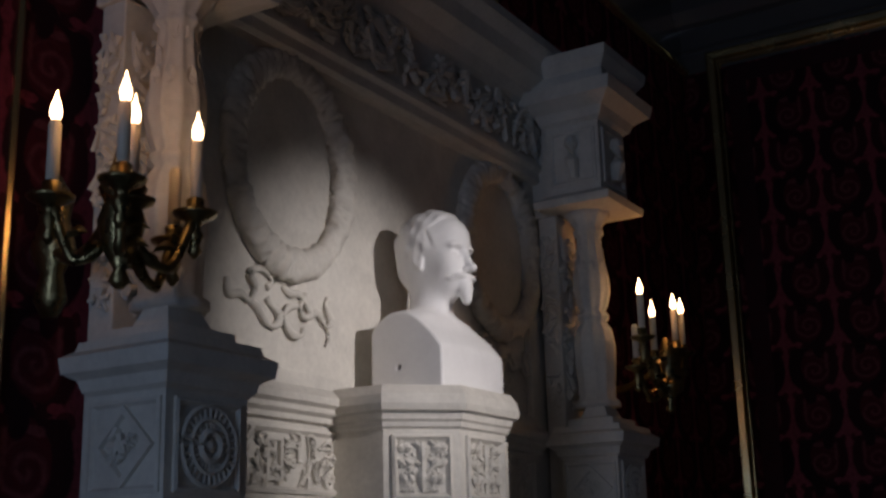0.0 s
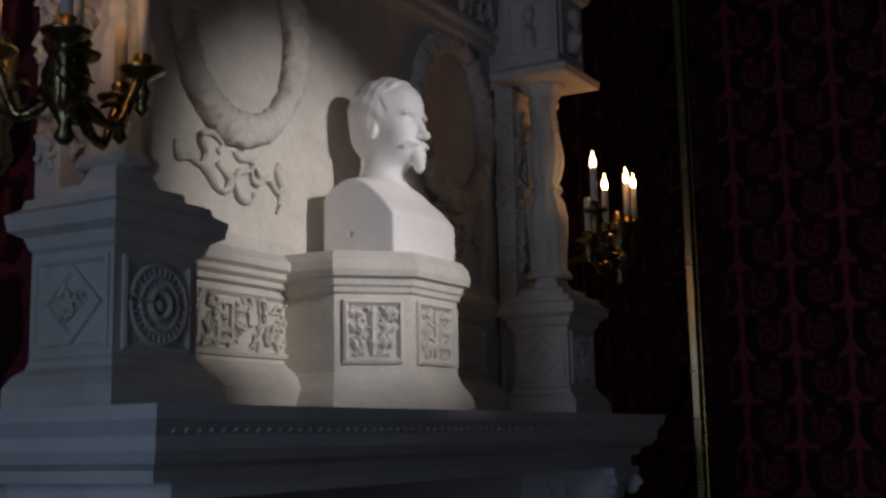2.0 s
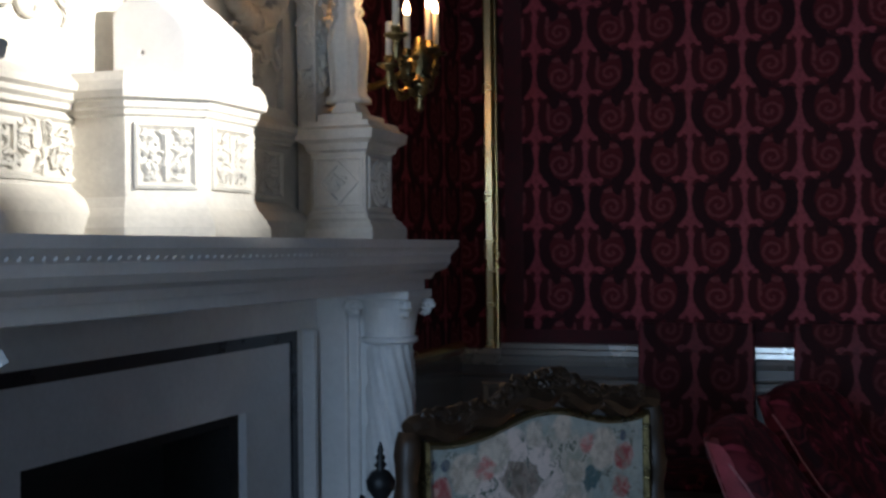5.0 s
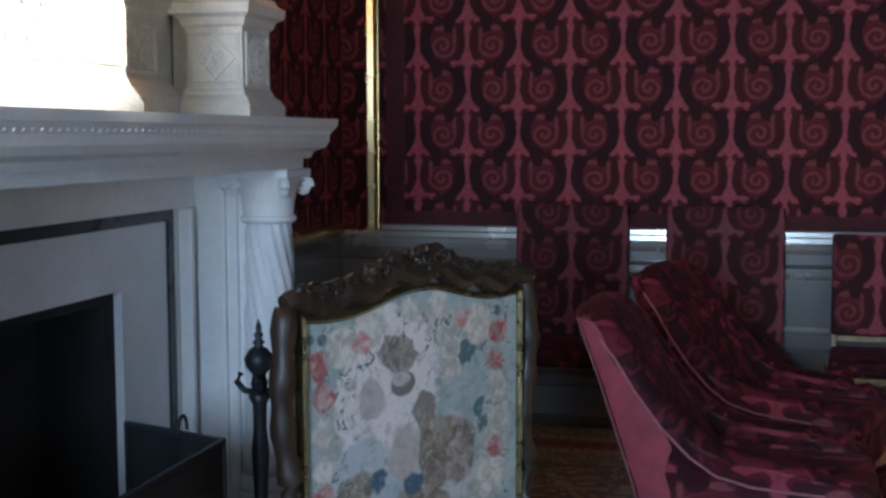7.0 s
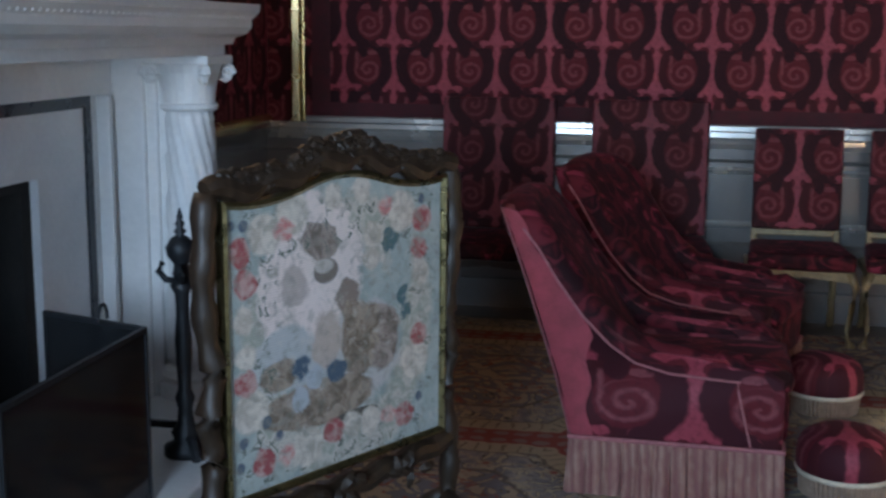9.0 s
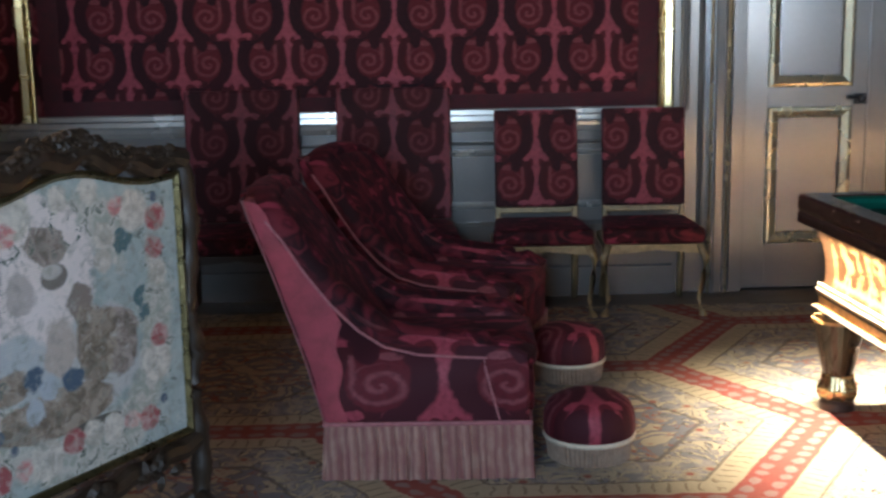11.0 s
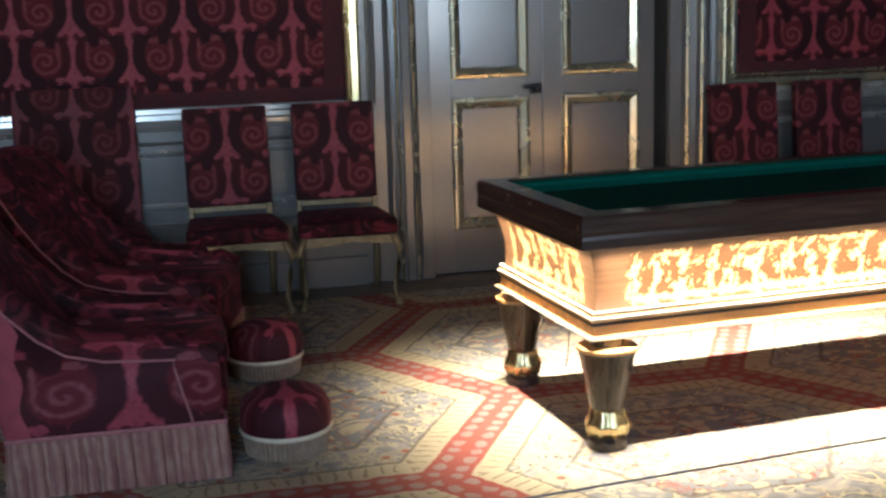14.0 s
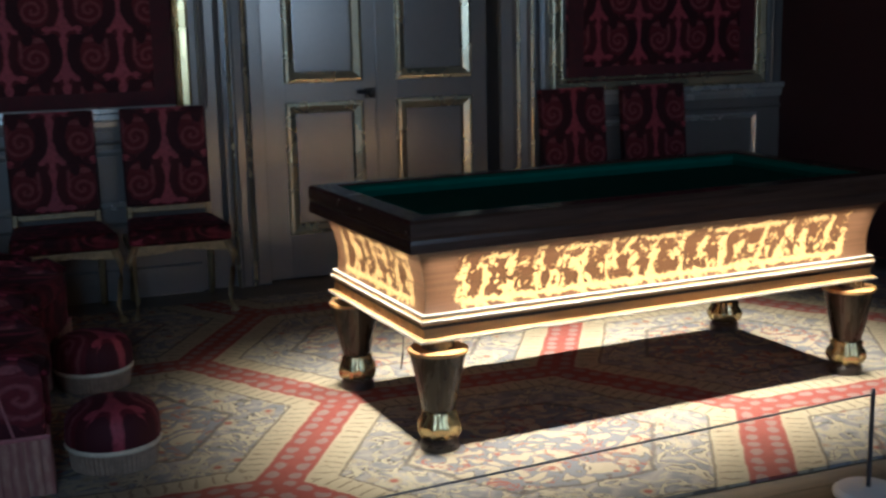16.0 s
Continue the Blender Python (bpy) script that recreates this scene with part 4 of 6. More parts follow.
def ribbon(yc, zc):
    bm = BM()
    m = onplane(yc, zc, BACK) @ Matrix.Diagonal((1, 0.74, 1, 1))
    flutter(bm, [(-0.24, 0.02), (-0.235, -0.04), (-0.19, -0.03), (-0.15, -0.05), (-0.13, 0.01), (-0.15, 0.06), (-0.10, 0.085), (-0.05, 0.05), (-0.07, 0.02)], m, 0.013)
    flutter(bm, [(-0.15, -0.04), (-0.11, -0.07), (-0.08, -0.12), (-0.04, -0.125), (-0.02, -0.08), (-0.05, -0.05), (-0.07, -0.02)], m, 0.014)
    flutter(bm, [(0.0, 0.045), (0.03, 0.02), (0.07, 0.025), (0.10, -0.01), (0.12, -0.05), (0.09, -0.06), (0.08, -0.02), (0.11, 0.035)], m, 0.013)
    flutter(bm, [(0.07, -0.02), (0.02, -0.04), (0.0, -0.09), (0.03, -0.14), (0.08, -0.14), (0.10, -0.11)], m, 0.013)
    flutter(bm, [(0.13, -0.05), (0.16, -0.03), (0.20, -0.08), (0.22, -0.05), (0.20, 0.01), (0.22, 0.04)], m, 0.013)
    flutter(bm, [(0.21, -0.07), (0.215, -0.12), (0.205, -0.16)], m, 0.007)
    return part("ribbon", bm, CARVED, CH, "carved fluttering ribbons", smooth=True)


for yc in (2.675, 3.96):
    wreath(yc, 2.86)
    ribbon(yc - 0.02, 2.45)
# entablature with a frieze of relief
bm = BM()
stepped(bm, [(0.0, 3.19), (0.02, 3.20), (0.02, 3.235), (0.035, 3.25), (0.035, 3.27), (0.01, 3.28), (0.01, 3.50), (0.03, 3.52), (0.05, 3.56), (0.11, 3.60), (0.12, 3.66), (0.16, 3.70), (0.16, 3.74), (0.0, 3.76)], -2.29, -2.22, 2.06, 4.34)
ent = part("entablature", bm, CARVED, CH, "shadowed stone entablature")
bm = BM()
M = Matrix(((0, 0, 1, -2.21), (1, 0, 0, YC), (0, 1, 0, 3.39), (0, 0, 0, 1)))
scrolls(bm, M, 2.3, 0.2, 170, 0.075, 5, 0.022)
part("relief", bm, CARVED, ent, "running foliage relief")["kind"] = "stuff"
# upright strips of the back panel
for y in (2.10, 4.17):
    bm = BM()
    box(bm, -2.262, -2.235, y, y + 0.16, 1.73, 3.19, 0.004)
    part("pilaster_strip", bm, CARVED, CH)


def pier(yc, side):
    """Pedestal, baluster column, block and cap at one end of the overmantel."""
    x0, x1, y0, y1 = -2.135, -1.905, yc - 0.130, yc + 0.130
    bm = BM()

    def square(prof):
        rings = []
        for o, z in prof:
            rings.append([bm.verts.new(c) for c in ((x0 - o, y0 - o, z), (x1 + o, y0 - o, z), (x1 + o, y1 + o, z), (x0 - o, y1 + o, z))])
        for a, b in zip(rings, rings[1:]):
            for i in range(4):
                bm.faces.new((a[i], a[(i + 1) % 4], b[(i + 1) % 4], b[i]))
        bm.faces.new(rings[0]); bm.faces.new(rings[-1])
    square([(0.045, 1.729), (0.045, 1.775), (0.03, 1.80), (0.012, 1.815), (0.008, 1.83), (0.0, 1.84), (0.0, 2.065), (0.012, 2.075), (0.02, 2.10), (0.045, 2.115), (0.05, 2.15), (0.025, 2.165), (0.02, 2.185), (-0.02, 2.19), (-0.022, 2.215), (-0.06, 2.225), (-0.075, 2.26), (-0.08, 2.27)])
    p = part("pier_pedestal", bm, CARVED, CH, "square stone pedestal with carved faces")
    # carved faces: lozenge towards the window, rosette towards the room
    FR = Matrix(((0, 0, 1, x1), (1, 0, 0, yc), (0, 1, 0, 1.95), (0, 0, 0, 1)))
    SD = Matrix(((1, 0, 0, (x0 + x1) / 2), (0, 0, -1, y0), (0, 1, 0, 1.95), (0, 0, 0, 1)))
    bm = BM()
    for M in (FR, SD):
        moulding(bm, rect(-0.105, 0.105, -0.10, 0.10), [(0, 0), (0, 0.006), (0.008, 0.009), (0.016, 0.0)], M)
    for rr, hh in ((0.086, 0.014), (0.058, 0.016), (0.03, 0.022)):
        pts = [FR @ Vector((rr * math.cos(a * 0.2618), rr * math.sin(a * 0.2618), hh * 0.4)) for a in range(25)]
        tube(bm, pts, hh * 0.42, 6)
    for i in range(28):
        a = i * 2 * math.pi / 28
        tube(bm, [FR @ Vector((q * math.cos(a), q * math.sin(a), 0.006)) for q in (0.034, 0.055, 0.083)], 0.005, 5)
    lathe(bm, [(0.018, 0), (0.014, 0.012), (0.004, 0.016)], 12, m=FR)
    moulding(bm, [(0.088, 0), (0, 0.088), (-0.088, 0), (0, -0.088)], [(0, 0), (0, 0.012), (0.014, 0.012), (0.018, 0.0)], SD)
    scrolls(bm, SD, 0.085, 0.085, 16, 0.04, 21, 0.010)
    part("carving", bm, CARVED, p)["kind"] = "stuff"
    # respond pilaster on the wall behind
    bm = BM()
    box(bm, -2.22, -2.14, yc - 0.07, yc + 0.11, 1.73, 3.05, 0.006)
    q = part("pilaster", bm, CARVED, CH)
    M = Matrix(((1, 0, 0, -2.18), (0, 0, -1, yc - 0.07), (0, 1, 0, 2.62), (0, 0, 0, 1)))
    bm = BM()
    scrolls(bm, M, 0.07, 0.7, 40, 0.05, 8, 0.012)
    M = Matrix(((0, 0, 1, -2.14), (1, 0, 0, yc + 0.02), (0, 1, 0, 2.62), (0, 0, 0, 1)))
    scrolls(bm, M, 0.16, 0.7, 50, 0.06, 9, 0.012)
    part("relief", bm, CARVED, q)["kind"] = "stuff"
    # baluster column
    bm = BM()
    xc = -2.03
    lathe(bm, [(0.092, 2.265), (0.092, 2.285), (0.074, 2.30), (0.075, 2.36), (0.082, 2.44), (0.085, 2.51), (0.074, 2.57), (0.052, 2.605), (0.064, 2.618), (0.066, 2.632), (0.050, 2.645),
               (0.064, 2.68), (0.076, 2.73), (0.074, 2.78), (0.062, 2.84), (0.053, 2.90), (0.050, 2.955), (0.063, 2.965), (0.063, 2.98), (0.054, 2.99), (0.082, 3.03), (0.098, 3.05)], 60, (xc, yc), flutes=10, depth=0.007)
    col = part("baluster_column", bm, CARVED, CH, "swelling carved baluster column", smooth=True)
    bm = BM()
    r = random.Random(4)
    for i in range(44):
        a = r.uniform(0, 6.283)
        z = r.choice((2.33, 2.40, 2.80, 2.86, 2.92, 3.0))
        rad = {2.33: 0.072, 2.40: 0.077, 2.80: 0.068, 2.86: 0.058, 2.92: 0.050, 3.0: 0.058}[z]
        M = Matrix.Translation((xc + rad * math.cos(a), yc + rad * math.sin(a), z)) @ Matrix.Rotation(a, 4, "Z") @ Matrix.Rotation(radians(-90), 4, "Y")
        leaf(bm, M, 0.05, 0.028, 0.010, 4)
    part("leaf_carving", bm, CARVED, col)["kind"] = "stuff"
    # block above
    bm = BM()
    square([(0.0, 3.05), (0.045, 3.055), (0.05, 3.085), (0.02, 3.10), (0.0, 3.115), (0.0, 3.40), (0.02, 3.415), (0.035, 3.45), (0.09, 3.49), (0.10, 3.54), (0.06, 3.545), (0.05, 3.60), (0.08, 3.64), (0.085, 3.68)])
    for M in (Matrix(((0, 0, 1, x1), (1, 0, 0, yc), (0, 1, 0, 3.26), (0, 0, 0, 1))), Matrix(((1, 0, 0, (x0 + x1) / 2), (0, 0, -1, y0), (0, 1, 0, 3.26), (0, 0, 0, 1)))):
        moulding(bm, rect(-0.10, 0.10, -0.115, 0.115), [(0, 0), (0, 0.006), (0.01, 0.009), (0.018, 0.0)], M)
        tube(bm, [M @ Vector((0, -0.09, 0.008)), M @ Vector((0, -0.02, 0.024)), M @ Vector((0, 0.05, 0.02)), M @ Vector((0, 0.085, 0.018))], 0.028, 8, lambda f: 0.6 + 0.5 * math.sin(2.6 * f + 0.4))
    part("impost_block", bm, CARVED, CH)
    bm = BM()
    box(bm, x0 - 0.10, x0 + 0.02, yc - 0.08, yc + 0.12, 3.05, 3.66, 0.006)
    part("block_return", bm, CARVED, CH)


pier(1.968, -1)
pier(4.325, 1)

# pedestal of the bust: half octagon against the wall
PD = thing("bust_pedestal", "white stone pedestal with canted sides standing on the mantel shelf", "pedestal")


def canted(bm, prof, xb, cy, w, d, cant):
    """Half-octagon plan: back at xb, width w, depth d; profile of (offset, z)."""
    rings = []
    for o, z in prof:
        a, b = w / 2 + o, d + o
        k_ = cant + o * 0.42
        pl = ((0, -a), (b - k_, -a), (b, -a + k_), (b, a - k_), (b - k_, a), (0, a))
        rings.append([bm.verts.new((xb + x, cy + y, z)) for x, y in pl])
    for a, b in zip(rings, rings[1:]):
        for i in range(6):
            bm.faces.new((a[i], a[(i + 1) % 6], b[(i + 1) % 6], b[i]))
    bm.faces.new(rings[0]); bm.faces.new(rings[-1])


bm = BM()
canted(bm, [(0.045, 1.73), (0.045, 1.76), (0.03, 1.79), (0.012, 1.815), (0.006, 1.83), (0.0, 1.845), (0.0, 2.068), (0.009, 2.074), (0.011, 2.088), (0.018, 2.094), (0.020, 2.112), (0.036, 2.118), (0.040, 2.138), (0.034, 2.165), (0.016, 2.193)], -2.262, 3.14, 0.598, 0.382, 0.159)
part("body", bm, CARVED, PD)
# carved fields of the pedestal
bm = BM()
c45 = math.sqrt(0.5)
faces = ((Matrix(((0, 0, 1, -1.880), (1, 0, 0, 3.14), (0, 1, 0, 1.96), (0, 0, 0, 1))), 0.11),
         (Matrix(((c45, 0, c45, -1.9595), (c45, 0, -c45, 2.9205), (0, 1, 0, 1.96), (0, 0, 0, 1))), 0.088),
         (Matrix(((c45, 0, c45, -1.9595), (-c45, 0, c45, 3.3595), (0, 1, 0, 1.96), (0, 0, 0, 1))), 0.088))
for i, (M, hw) in enumerate(faces):
    moulding(bm, rect(-hw, hw, -0.092, 0.092), [(0, 0), (0, 0.010), (0.008, 0.014), (0.014, 0.006), (0.02, 0.0)], M)
    for v in (-0.05, 0.0, 0.05):
        for sg in (-1, 1):
            for u in ((0.028, 0.062) if i == 0 else (0.026, 0.046)):
                leaf(bm, M @ Matrix.Translation((sg * u, v, 0.002)) @ Matrix.Rotation(math.pi / 2 - sg * (0.9 + 9 * v), 4, "Z"), 0.036, 0.022, 0.012, 4)
                lathe(bm, [(0.006, 0.0), (0.005, 0.005), (0.002, 0.007)], 8, m=M @ Matrix.Translation((sg * u, v - 0.016, 0)))
    scrolls(bm, M, hw * 1.6, 0.15, 22, 0.028, 41 + i, 0.008)
    tube(bm, [M @ Vector((0, v, 0.004)) for v in (-0.07, -0.03, 0.0, 0.04, 0.07)], 0.010, 6, lambda f: 0.5 + math.sin(7 * f) ** 2)
part("carved_relief", bm, CARVED, PD)["kind"] = "stuff"


# ---- bust ----
def surface(field, lo, hi, step):
    """Closed surface of a scalar field (negative inside) by surface nets."""
    ax = [np.arange(a, b, step) for a, b in zip(lo, hi)]
    g = np.stack(np.meshgrid(*ax, indexing="ij"), -1)
    f = field(g[..., 0], g[..., 1], g[..., 2])
    nx, ny, nz = (n - 1 for n in f.shape)
    corner = [(i, j, l) for i in (0, 1) for j in (0, 1) for l in (0, 1)]
    sub = {c: f[c[0]:c[0] + nx, c[1]:c[1] + ny, c[2]:c[2] + nz] for c in corner}
    inside = sum((sub[c] < 0).astype(int) for c in corner)
    live = (inside > 0) & (inside < 8)
    acc, cnt = np.zeros((nx, ny, nz, 3)), np.zeros((nx, ny, nz))
    for a in corner:
        for d in range(3):
            if a[d]:
                continue
            b = tuple(v + (i == d) for i, v in enumerate(a))
            fa, fb = sub[a], sub[b]
            cross = (fa < 0) != (fb < 0)
            t = np.where(cross, fa / np.where(fa == fb, 1, fa - fb), 0)
            for i in range(3):
                acc[..., i] += np.where(cross, a[i] + (t if i == d else 0), 0)
            cnt += cross
    index = -np.ones((nx, ny, nz), int)
    index[live] = np.arange(live.sum())
    ijk = np.argwhere(live)
    verts = (ijk + acc[live] / cnt[live][:, None]) * step + np.array(lo)
    quads = []
    for d in range(3):
        o1, o2 = [i for i in range(3) if i != d]
        a = np.take(f, range(f.shape[d] - 1), d)
        b = np.take(f, range(1, f.shape[d]), d)
        for p in np.argwhere((a < 0) != (b < 0)):
            if p[o1] == 0 or p[o2] == 0 or p[o1] >= f.shape[o1] - 1 or p[o2] >= f.shape[o2] - 1:
                continue
            q = []
            for s1, s2 in ((-1, -1), (0, -1), (0, 0), (-1, 0)):
                c = list(p); c[o1] += s1; c[o2] += s2
                q.append(index[tuple(c)])
            if min(q) >= 0:
                quads.append(q)
    return verts, quads


def ell(x, y, z, c, r, lean=0.0):
    """Distance-like field of an ellipsoid, leaning in the x-z plane."""
    dx, dy, dz = x - c[0], y - c[1], z - c[2]
    if lean:
        cs, sn = math.cos(lean), math.sin(lean)
        dx, dz = cs * dx + sn * dz, -sn * dx + cs * dz
    k_ = np.sqrt((dx / r[0]) ** 2 + (dy / r[1]) ** 2 + (dz / r[2]) ** 2)
    return (k_ - 1) * min(r)


def join(a, b, s):
    h = np.clip(0.5 + 0.5 * (b - a) / s, 0, 1)
    return b * (1 - h) + a * h - s * h * (1 - h)


def cut(a, b, s):
    return -join(-a, b, s)


def bust_field(x, y, z):
    # x forward, z up, origin between the shoulders at the base; y symmetric
    xb, yb = x, y
    turn = -0.04 * np.clip((z - 0.26) / 0.06, 0, 1)          # the head is turned a little
    x, y = xb * np.cos(turn) + yb * np.sin(turn), -xb * np.sin(turn) + yb * np.cos(turn)
    grow = 1 + 0.07 * np.clip((z - 0.27) / 0.06, 0, 1)
    zb = z
    x, y, z = x / grow, y / grow, 0.33 + (z - 0.33) / grow
    ay = np.abs(y)
    f = ell(x, y, z, (-0.022, 0, 0.485), (0.106, 0.082, 0.100))                   # skull
    f = join(f, ell(x, y, z, (-0.055, 0, 0.425), (0.078, 0.072, 0.085)), 0.03)    # nape
    f = join(f, ell(x, y, z, (0.036, 0, 0.425), (0.066, 0.066, 0.105)), 0.03)     # face
    f = join(f, ell(x, y, z, (0.036, 0, 0.494), (0.064, 0.066, 0.062)), 0.03)     # forehead
    f = join(f, ell(x, y, z, (0.048, 0, 0.362), (0.052, 0.050, 0.044)), 0.03)     # jaw
    f = join(f, ell(x, ay, z, (0.060, 0.036, 0.405), (0.03, 0.025, 0.03)), 0.02)  # cheek
    f = join(f, ell(x, ay, z, (0.088, 0.030, 0.461), (0.014, 0.032, 0.009)), 0.012)  # brow
    f = cut(f, ell(x, ay, z, (0.104, 0.035, 0.442), (0.022, 0.022, 0.015)), 0.007)   # eye hollow
    f = join(f, ell(x, ay, z, (0.082, 0.032, 0.438), (0.011, 0.014, 0.008)), 0.004)  # lid
    f = join(f, ell(x, y, z, (0.106, 0, 0.420), (0.015, 0.011, 0.038), 0.36), 0.008)  # nose bridge
    f = join(f, ell(x, y, z, (0.124, 0, 0.394), (0.015, 0.013, 0.012)), 0.008)       # nose tip
    f = join(f, ell(x, ay, z, (0.108, 0.013, 0.391), (0.011, 0.008, 0.008)), 0.006)
    f = join(f, ell(x, ay, z, (0.096, 0.022, 0.368), (0.018, 0.030, 0.010), 0.2), 0.004)  # moustache
    f = join(f, ell(x, ay, z, (0.078, 0.046, 0.360), (0.013, 0.014, 0.006)), 0.006)
    f = join(f, ell(x, y, z, (0.096, 0, 0.353), (0.013, 0.021, 0.006)), 0.006)       # lip
    f = join(f, ell(x, y, z, (0.096, 0, 0.336), (0.024, 0.024, 0.034), 0.2), 0.010)  # pointed beard
    f = join(f, ell(x, y, z, (0.103, 0, 0.306), (0.017, 0.016, 0.024), 0.2), 0.010)
    f = join(f, ell(x, ay, z, (-0.020, 0.076, 0.424), (0.020, 0.012, 0.032), 0.2), 0.006)  # ear
    f = cut(f, ell(x, ay, z, (-0.014, 0.090, 0.428), (0.010, 0.008, 0.017)), 0.006)
    f = join(f, ell(x, ay, z, (0.005, 0.066, 0.492), (0.040, 0.022, 0.050), 0.45), 0.008)  # swept side locks
    f = cut(f, ell(x, ay, z, (0.030, 0.094, 0.470), (0.008, 0.014, 0.050), 0.35), 0.006)
    wave = 0.0017 * np.sin(95 * (z + 0.9 * x) + 30 * y) + 0.0012 * np.sin(190 * (x - 0.4 * z))
    hair = join(ell(x, y, z, (-0.026, 0, 0.484), (0.114, 0.088, 0.098)), ell(x, y, z, (0.000, 0, 0.520), (0.078, 0.068, 0.058)), 0.03) + wave
    hair = np.maximum(hair, (x - 0.004 - 0.75 * np.clip(z - 0.50, 0, 1) - 0.010 * np.sin(60 * z)) * 0.6)
    hair = np.maximum(hair, (0.405 - z + 0.25 * x) * 0.6)
    f = join(f, hair - 0.003, 0.005)
    x, y, z = xb, yb, zb
    ay = np.abs(y)
    # neck and chest
    f = join(f, ell(x, y, z, (-0.028, 0, 0.30), (0.070, 0.064, 0.16), -0.16), 0.03)
    f = join(f, ell(x, ay, z, (-0.02, 0.07, 0.215), (0.075, 0.10, 0.05)), 0.05)
    top = 0.258 - np.where(x > -0.04, 4.4, 6.5) * (x + 0.04) ** 2 - 0.3 * ay ** 2
    chest = np.maximum(np.maximum(ay - 0.19, np.abs(x + 0.003) - 0.127), -z)
    chest = -join(-chest, -(z - top) * 0.8, 0.008)
    f = join(f, chest, 0.03)
    f = np.maximum(f, ay - 0.19)
    f = np.maximum(f, -x - 0.132)
    f = np.maximum(f, -z)
    f = np.maximum(f, -(np.sqrt((x + 0.03) ** 2 + (z - 0.075) ** 2) - 0.007) * (ay > 0.17) - 10.0 * (ay <= 0.17))
    return f


verts, quads = surface(bust_field, (-0.17, -0.205, -0.012), (0.175, 0.21, 0.665), 0.0046)
me = bpy.data.meshes.new("bust")
me.from_pydata([tuple(v) for v in verts], [], quads)
me.materials.append(PLASTER.m)
bm = bmesh.new()
bm.from_mesh(me)
bmesh.ops.recalc_face_normals(bm, faces=bm.faces)
bm.to_mesh(me)
bm.free()
for f in me.polygons:
    f.use_smooth = True
bust = tagged(new("bust", me), "white plaster bust on a stone pedestal", "bust")
bust.matrix_basis = pose(-2.06, 3.195, 2.194)


# ---- sconces ----
def sconce(center, tips, wall, label):
    """Brass wall light: backplate, arms, drip cups, candle tubes, flame bulbs."""
    s = thing("wall_sconce", label, "wall light", "sconces beside the chimneypiece")
    c = Vector(center)
    w = Vector(wall)
    bm = BM()
    d = (c - w)
    tube(bm, [w + d * f + Vector((0, 0, -0.07 * math.sin(math.pi * f))) for f in [i / 10 for i in range(11)]], 0.016, 8)
    q = w
    lathe(bm, [(0.02, -0.16), (0.045, -0.12), (0.03, -0.06), (0.06, 0.0), (0.04, 0.07), (0.05, 0.12), (0.01, 0.18)], 12, m=Matrix.Translation(q), squash=0.8)
    lathe(bm, [(0.008, -0.20), (0.022, -0.185), (0.012, -0.16), (0.035, -0.12), (0.05, -0.06), (0.036, -0.02), (0.05, 0.01), (0.028, 0.05), (0.015, 0.10)], 16, m=Matrix.Translation(c))
    part("stem", bm, BRASS, s, smooth=True)
    for i, (tip, lit) in enumerate(tips):
        t = Vector(tip)
        base = t - Vector((0, 0, 0.195))
        bm = BM()
        a = c + Vector((0, 0, -0.05))
        pts = []
        for j in range(13):
            f = j / 12
            p = a.lerp(base - Vector((0, 0, 0.09)), f)
            p.z += -0.065 * math.sin(math.pi * f) + (0.09 * max(0, f - 0.7) / 0.3)
            pts.append(p)
        tube(bm, pts, 0.011, 8, lambda f: 0.9 + 0.35 * math.sin(12 * f) ** 2)
        for f in (0.25, 0.5, 0.75):
            p = a.lerp(base, f)
            p.z -= 0.065 * math.sin(math.pi * f) + 0.03
            leaf(bm, Matrix.Translation(p) @ Matrix.Rotation(i * 1.1, 4, "Z"), 0.06, 0.03, 0.02, 4)
        arm = part("arm", bm, BRASS, s, smooth=True)
        bm = BM()
        lathe(bm, [(0.004, -0.10), (0.016, -0.085), (0.010, -0.07), (0.02, -0.05), (0.012, -0.035), (0.016, -0.02), (0.045, -0.006), (0.05, 0.002), (0.018, 0.004), (0.02, 0.03), (0.016, 0.034)], 18, m=Matrix.Translation(base))
        part("drip_cup", bm, BRASS, arm, smooth=True)
        bm = BM()
        lathe(bm, [(0.0135, 0.004), (0.0135, 0.157), (0.010, 0.166), (0.004, 0.168)], 14, m=Matrix.Translation(base))
        part("candle", bm, WAX, s, "ivory candle tube", smooth=True)
        if lit:
            bm = BM()
            lathe(bm, [(0.007, 0.166), (0.012, 0.176), (0.013, 0.187), (0.0095, 0.202), (0.0045, 0.217), (0.001, 0.233)], 12, m=Matrix.Translation(base))
            part("flame_bulb", bm, FLAME, s, "glowing flame-shaped bulb", smooth=True)
    return s


ZL, ZR = 2.628, 2.705
sconce((-1.87, 1.66, 2.44), [((-1.985, 1.575, ZL), 1), ((-1.81, 1.60, ZL + 0.01), 1), ((-1.85, 1.665, ZL - 0.01), 1), ((-1.835, 1.837, ZL), 1), ((-1.90, 1.84, ZL - 0.05), 0)], (-2.27, 1.83, 2.42),
       "dark brass wall sconce with lit electric candles")
sconce((-1.80, 4.50, 2.44), [((-1.80, 4.257, ZR), 1), ((-1.80, 4.37, ZR - 0.07), 1), ((-1.80, 4.61, ZR), 1), ((-1.81, 4.72, ZR), 1), ((-1.86, 4.33, ZR - 0.10), 0)], (-2.30, 4.62, 2.42),
       "dark brass wall sconce glowing against the damask")
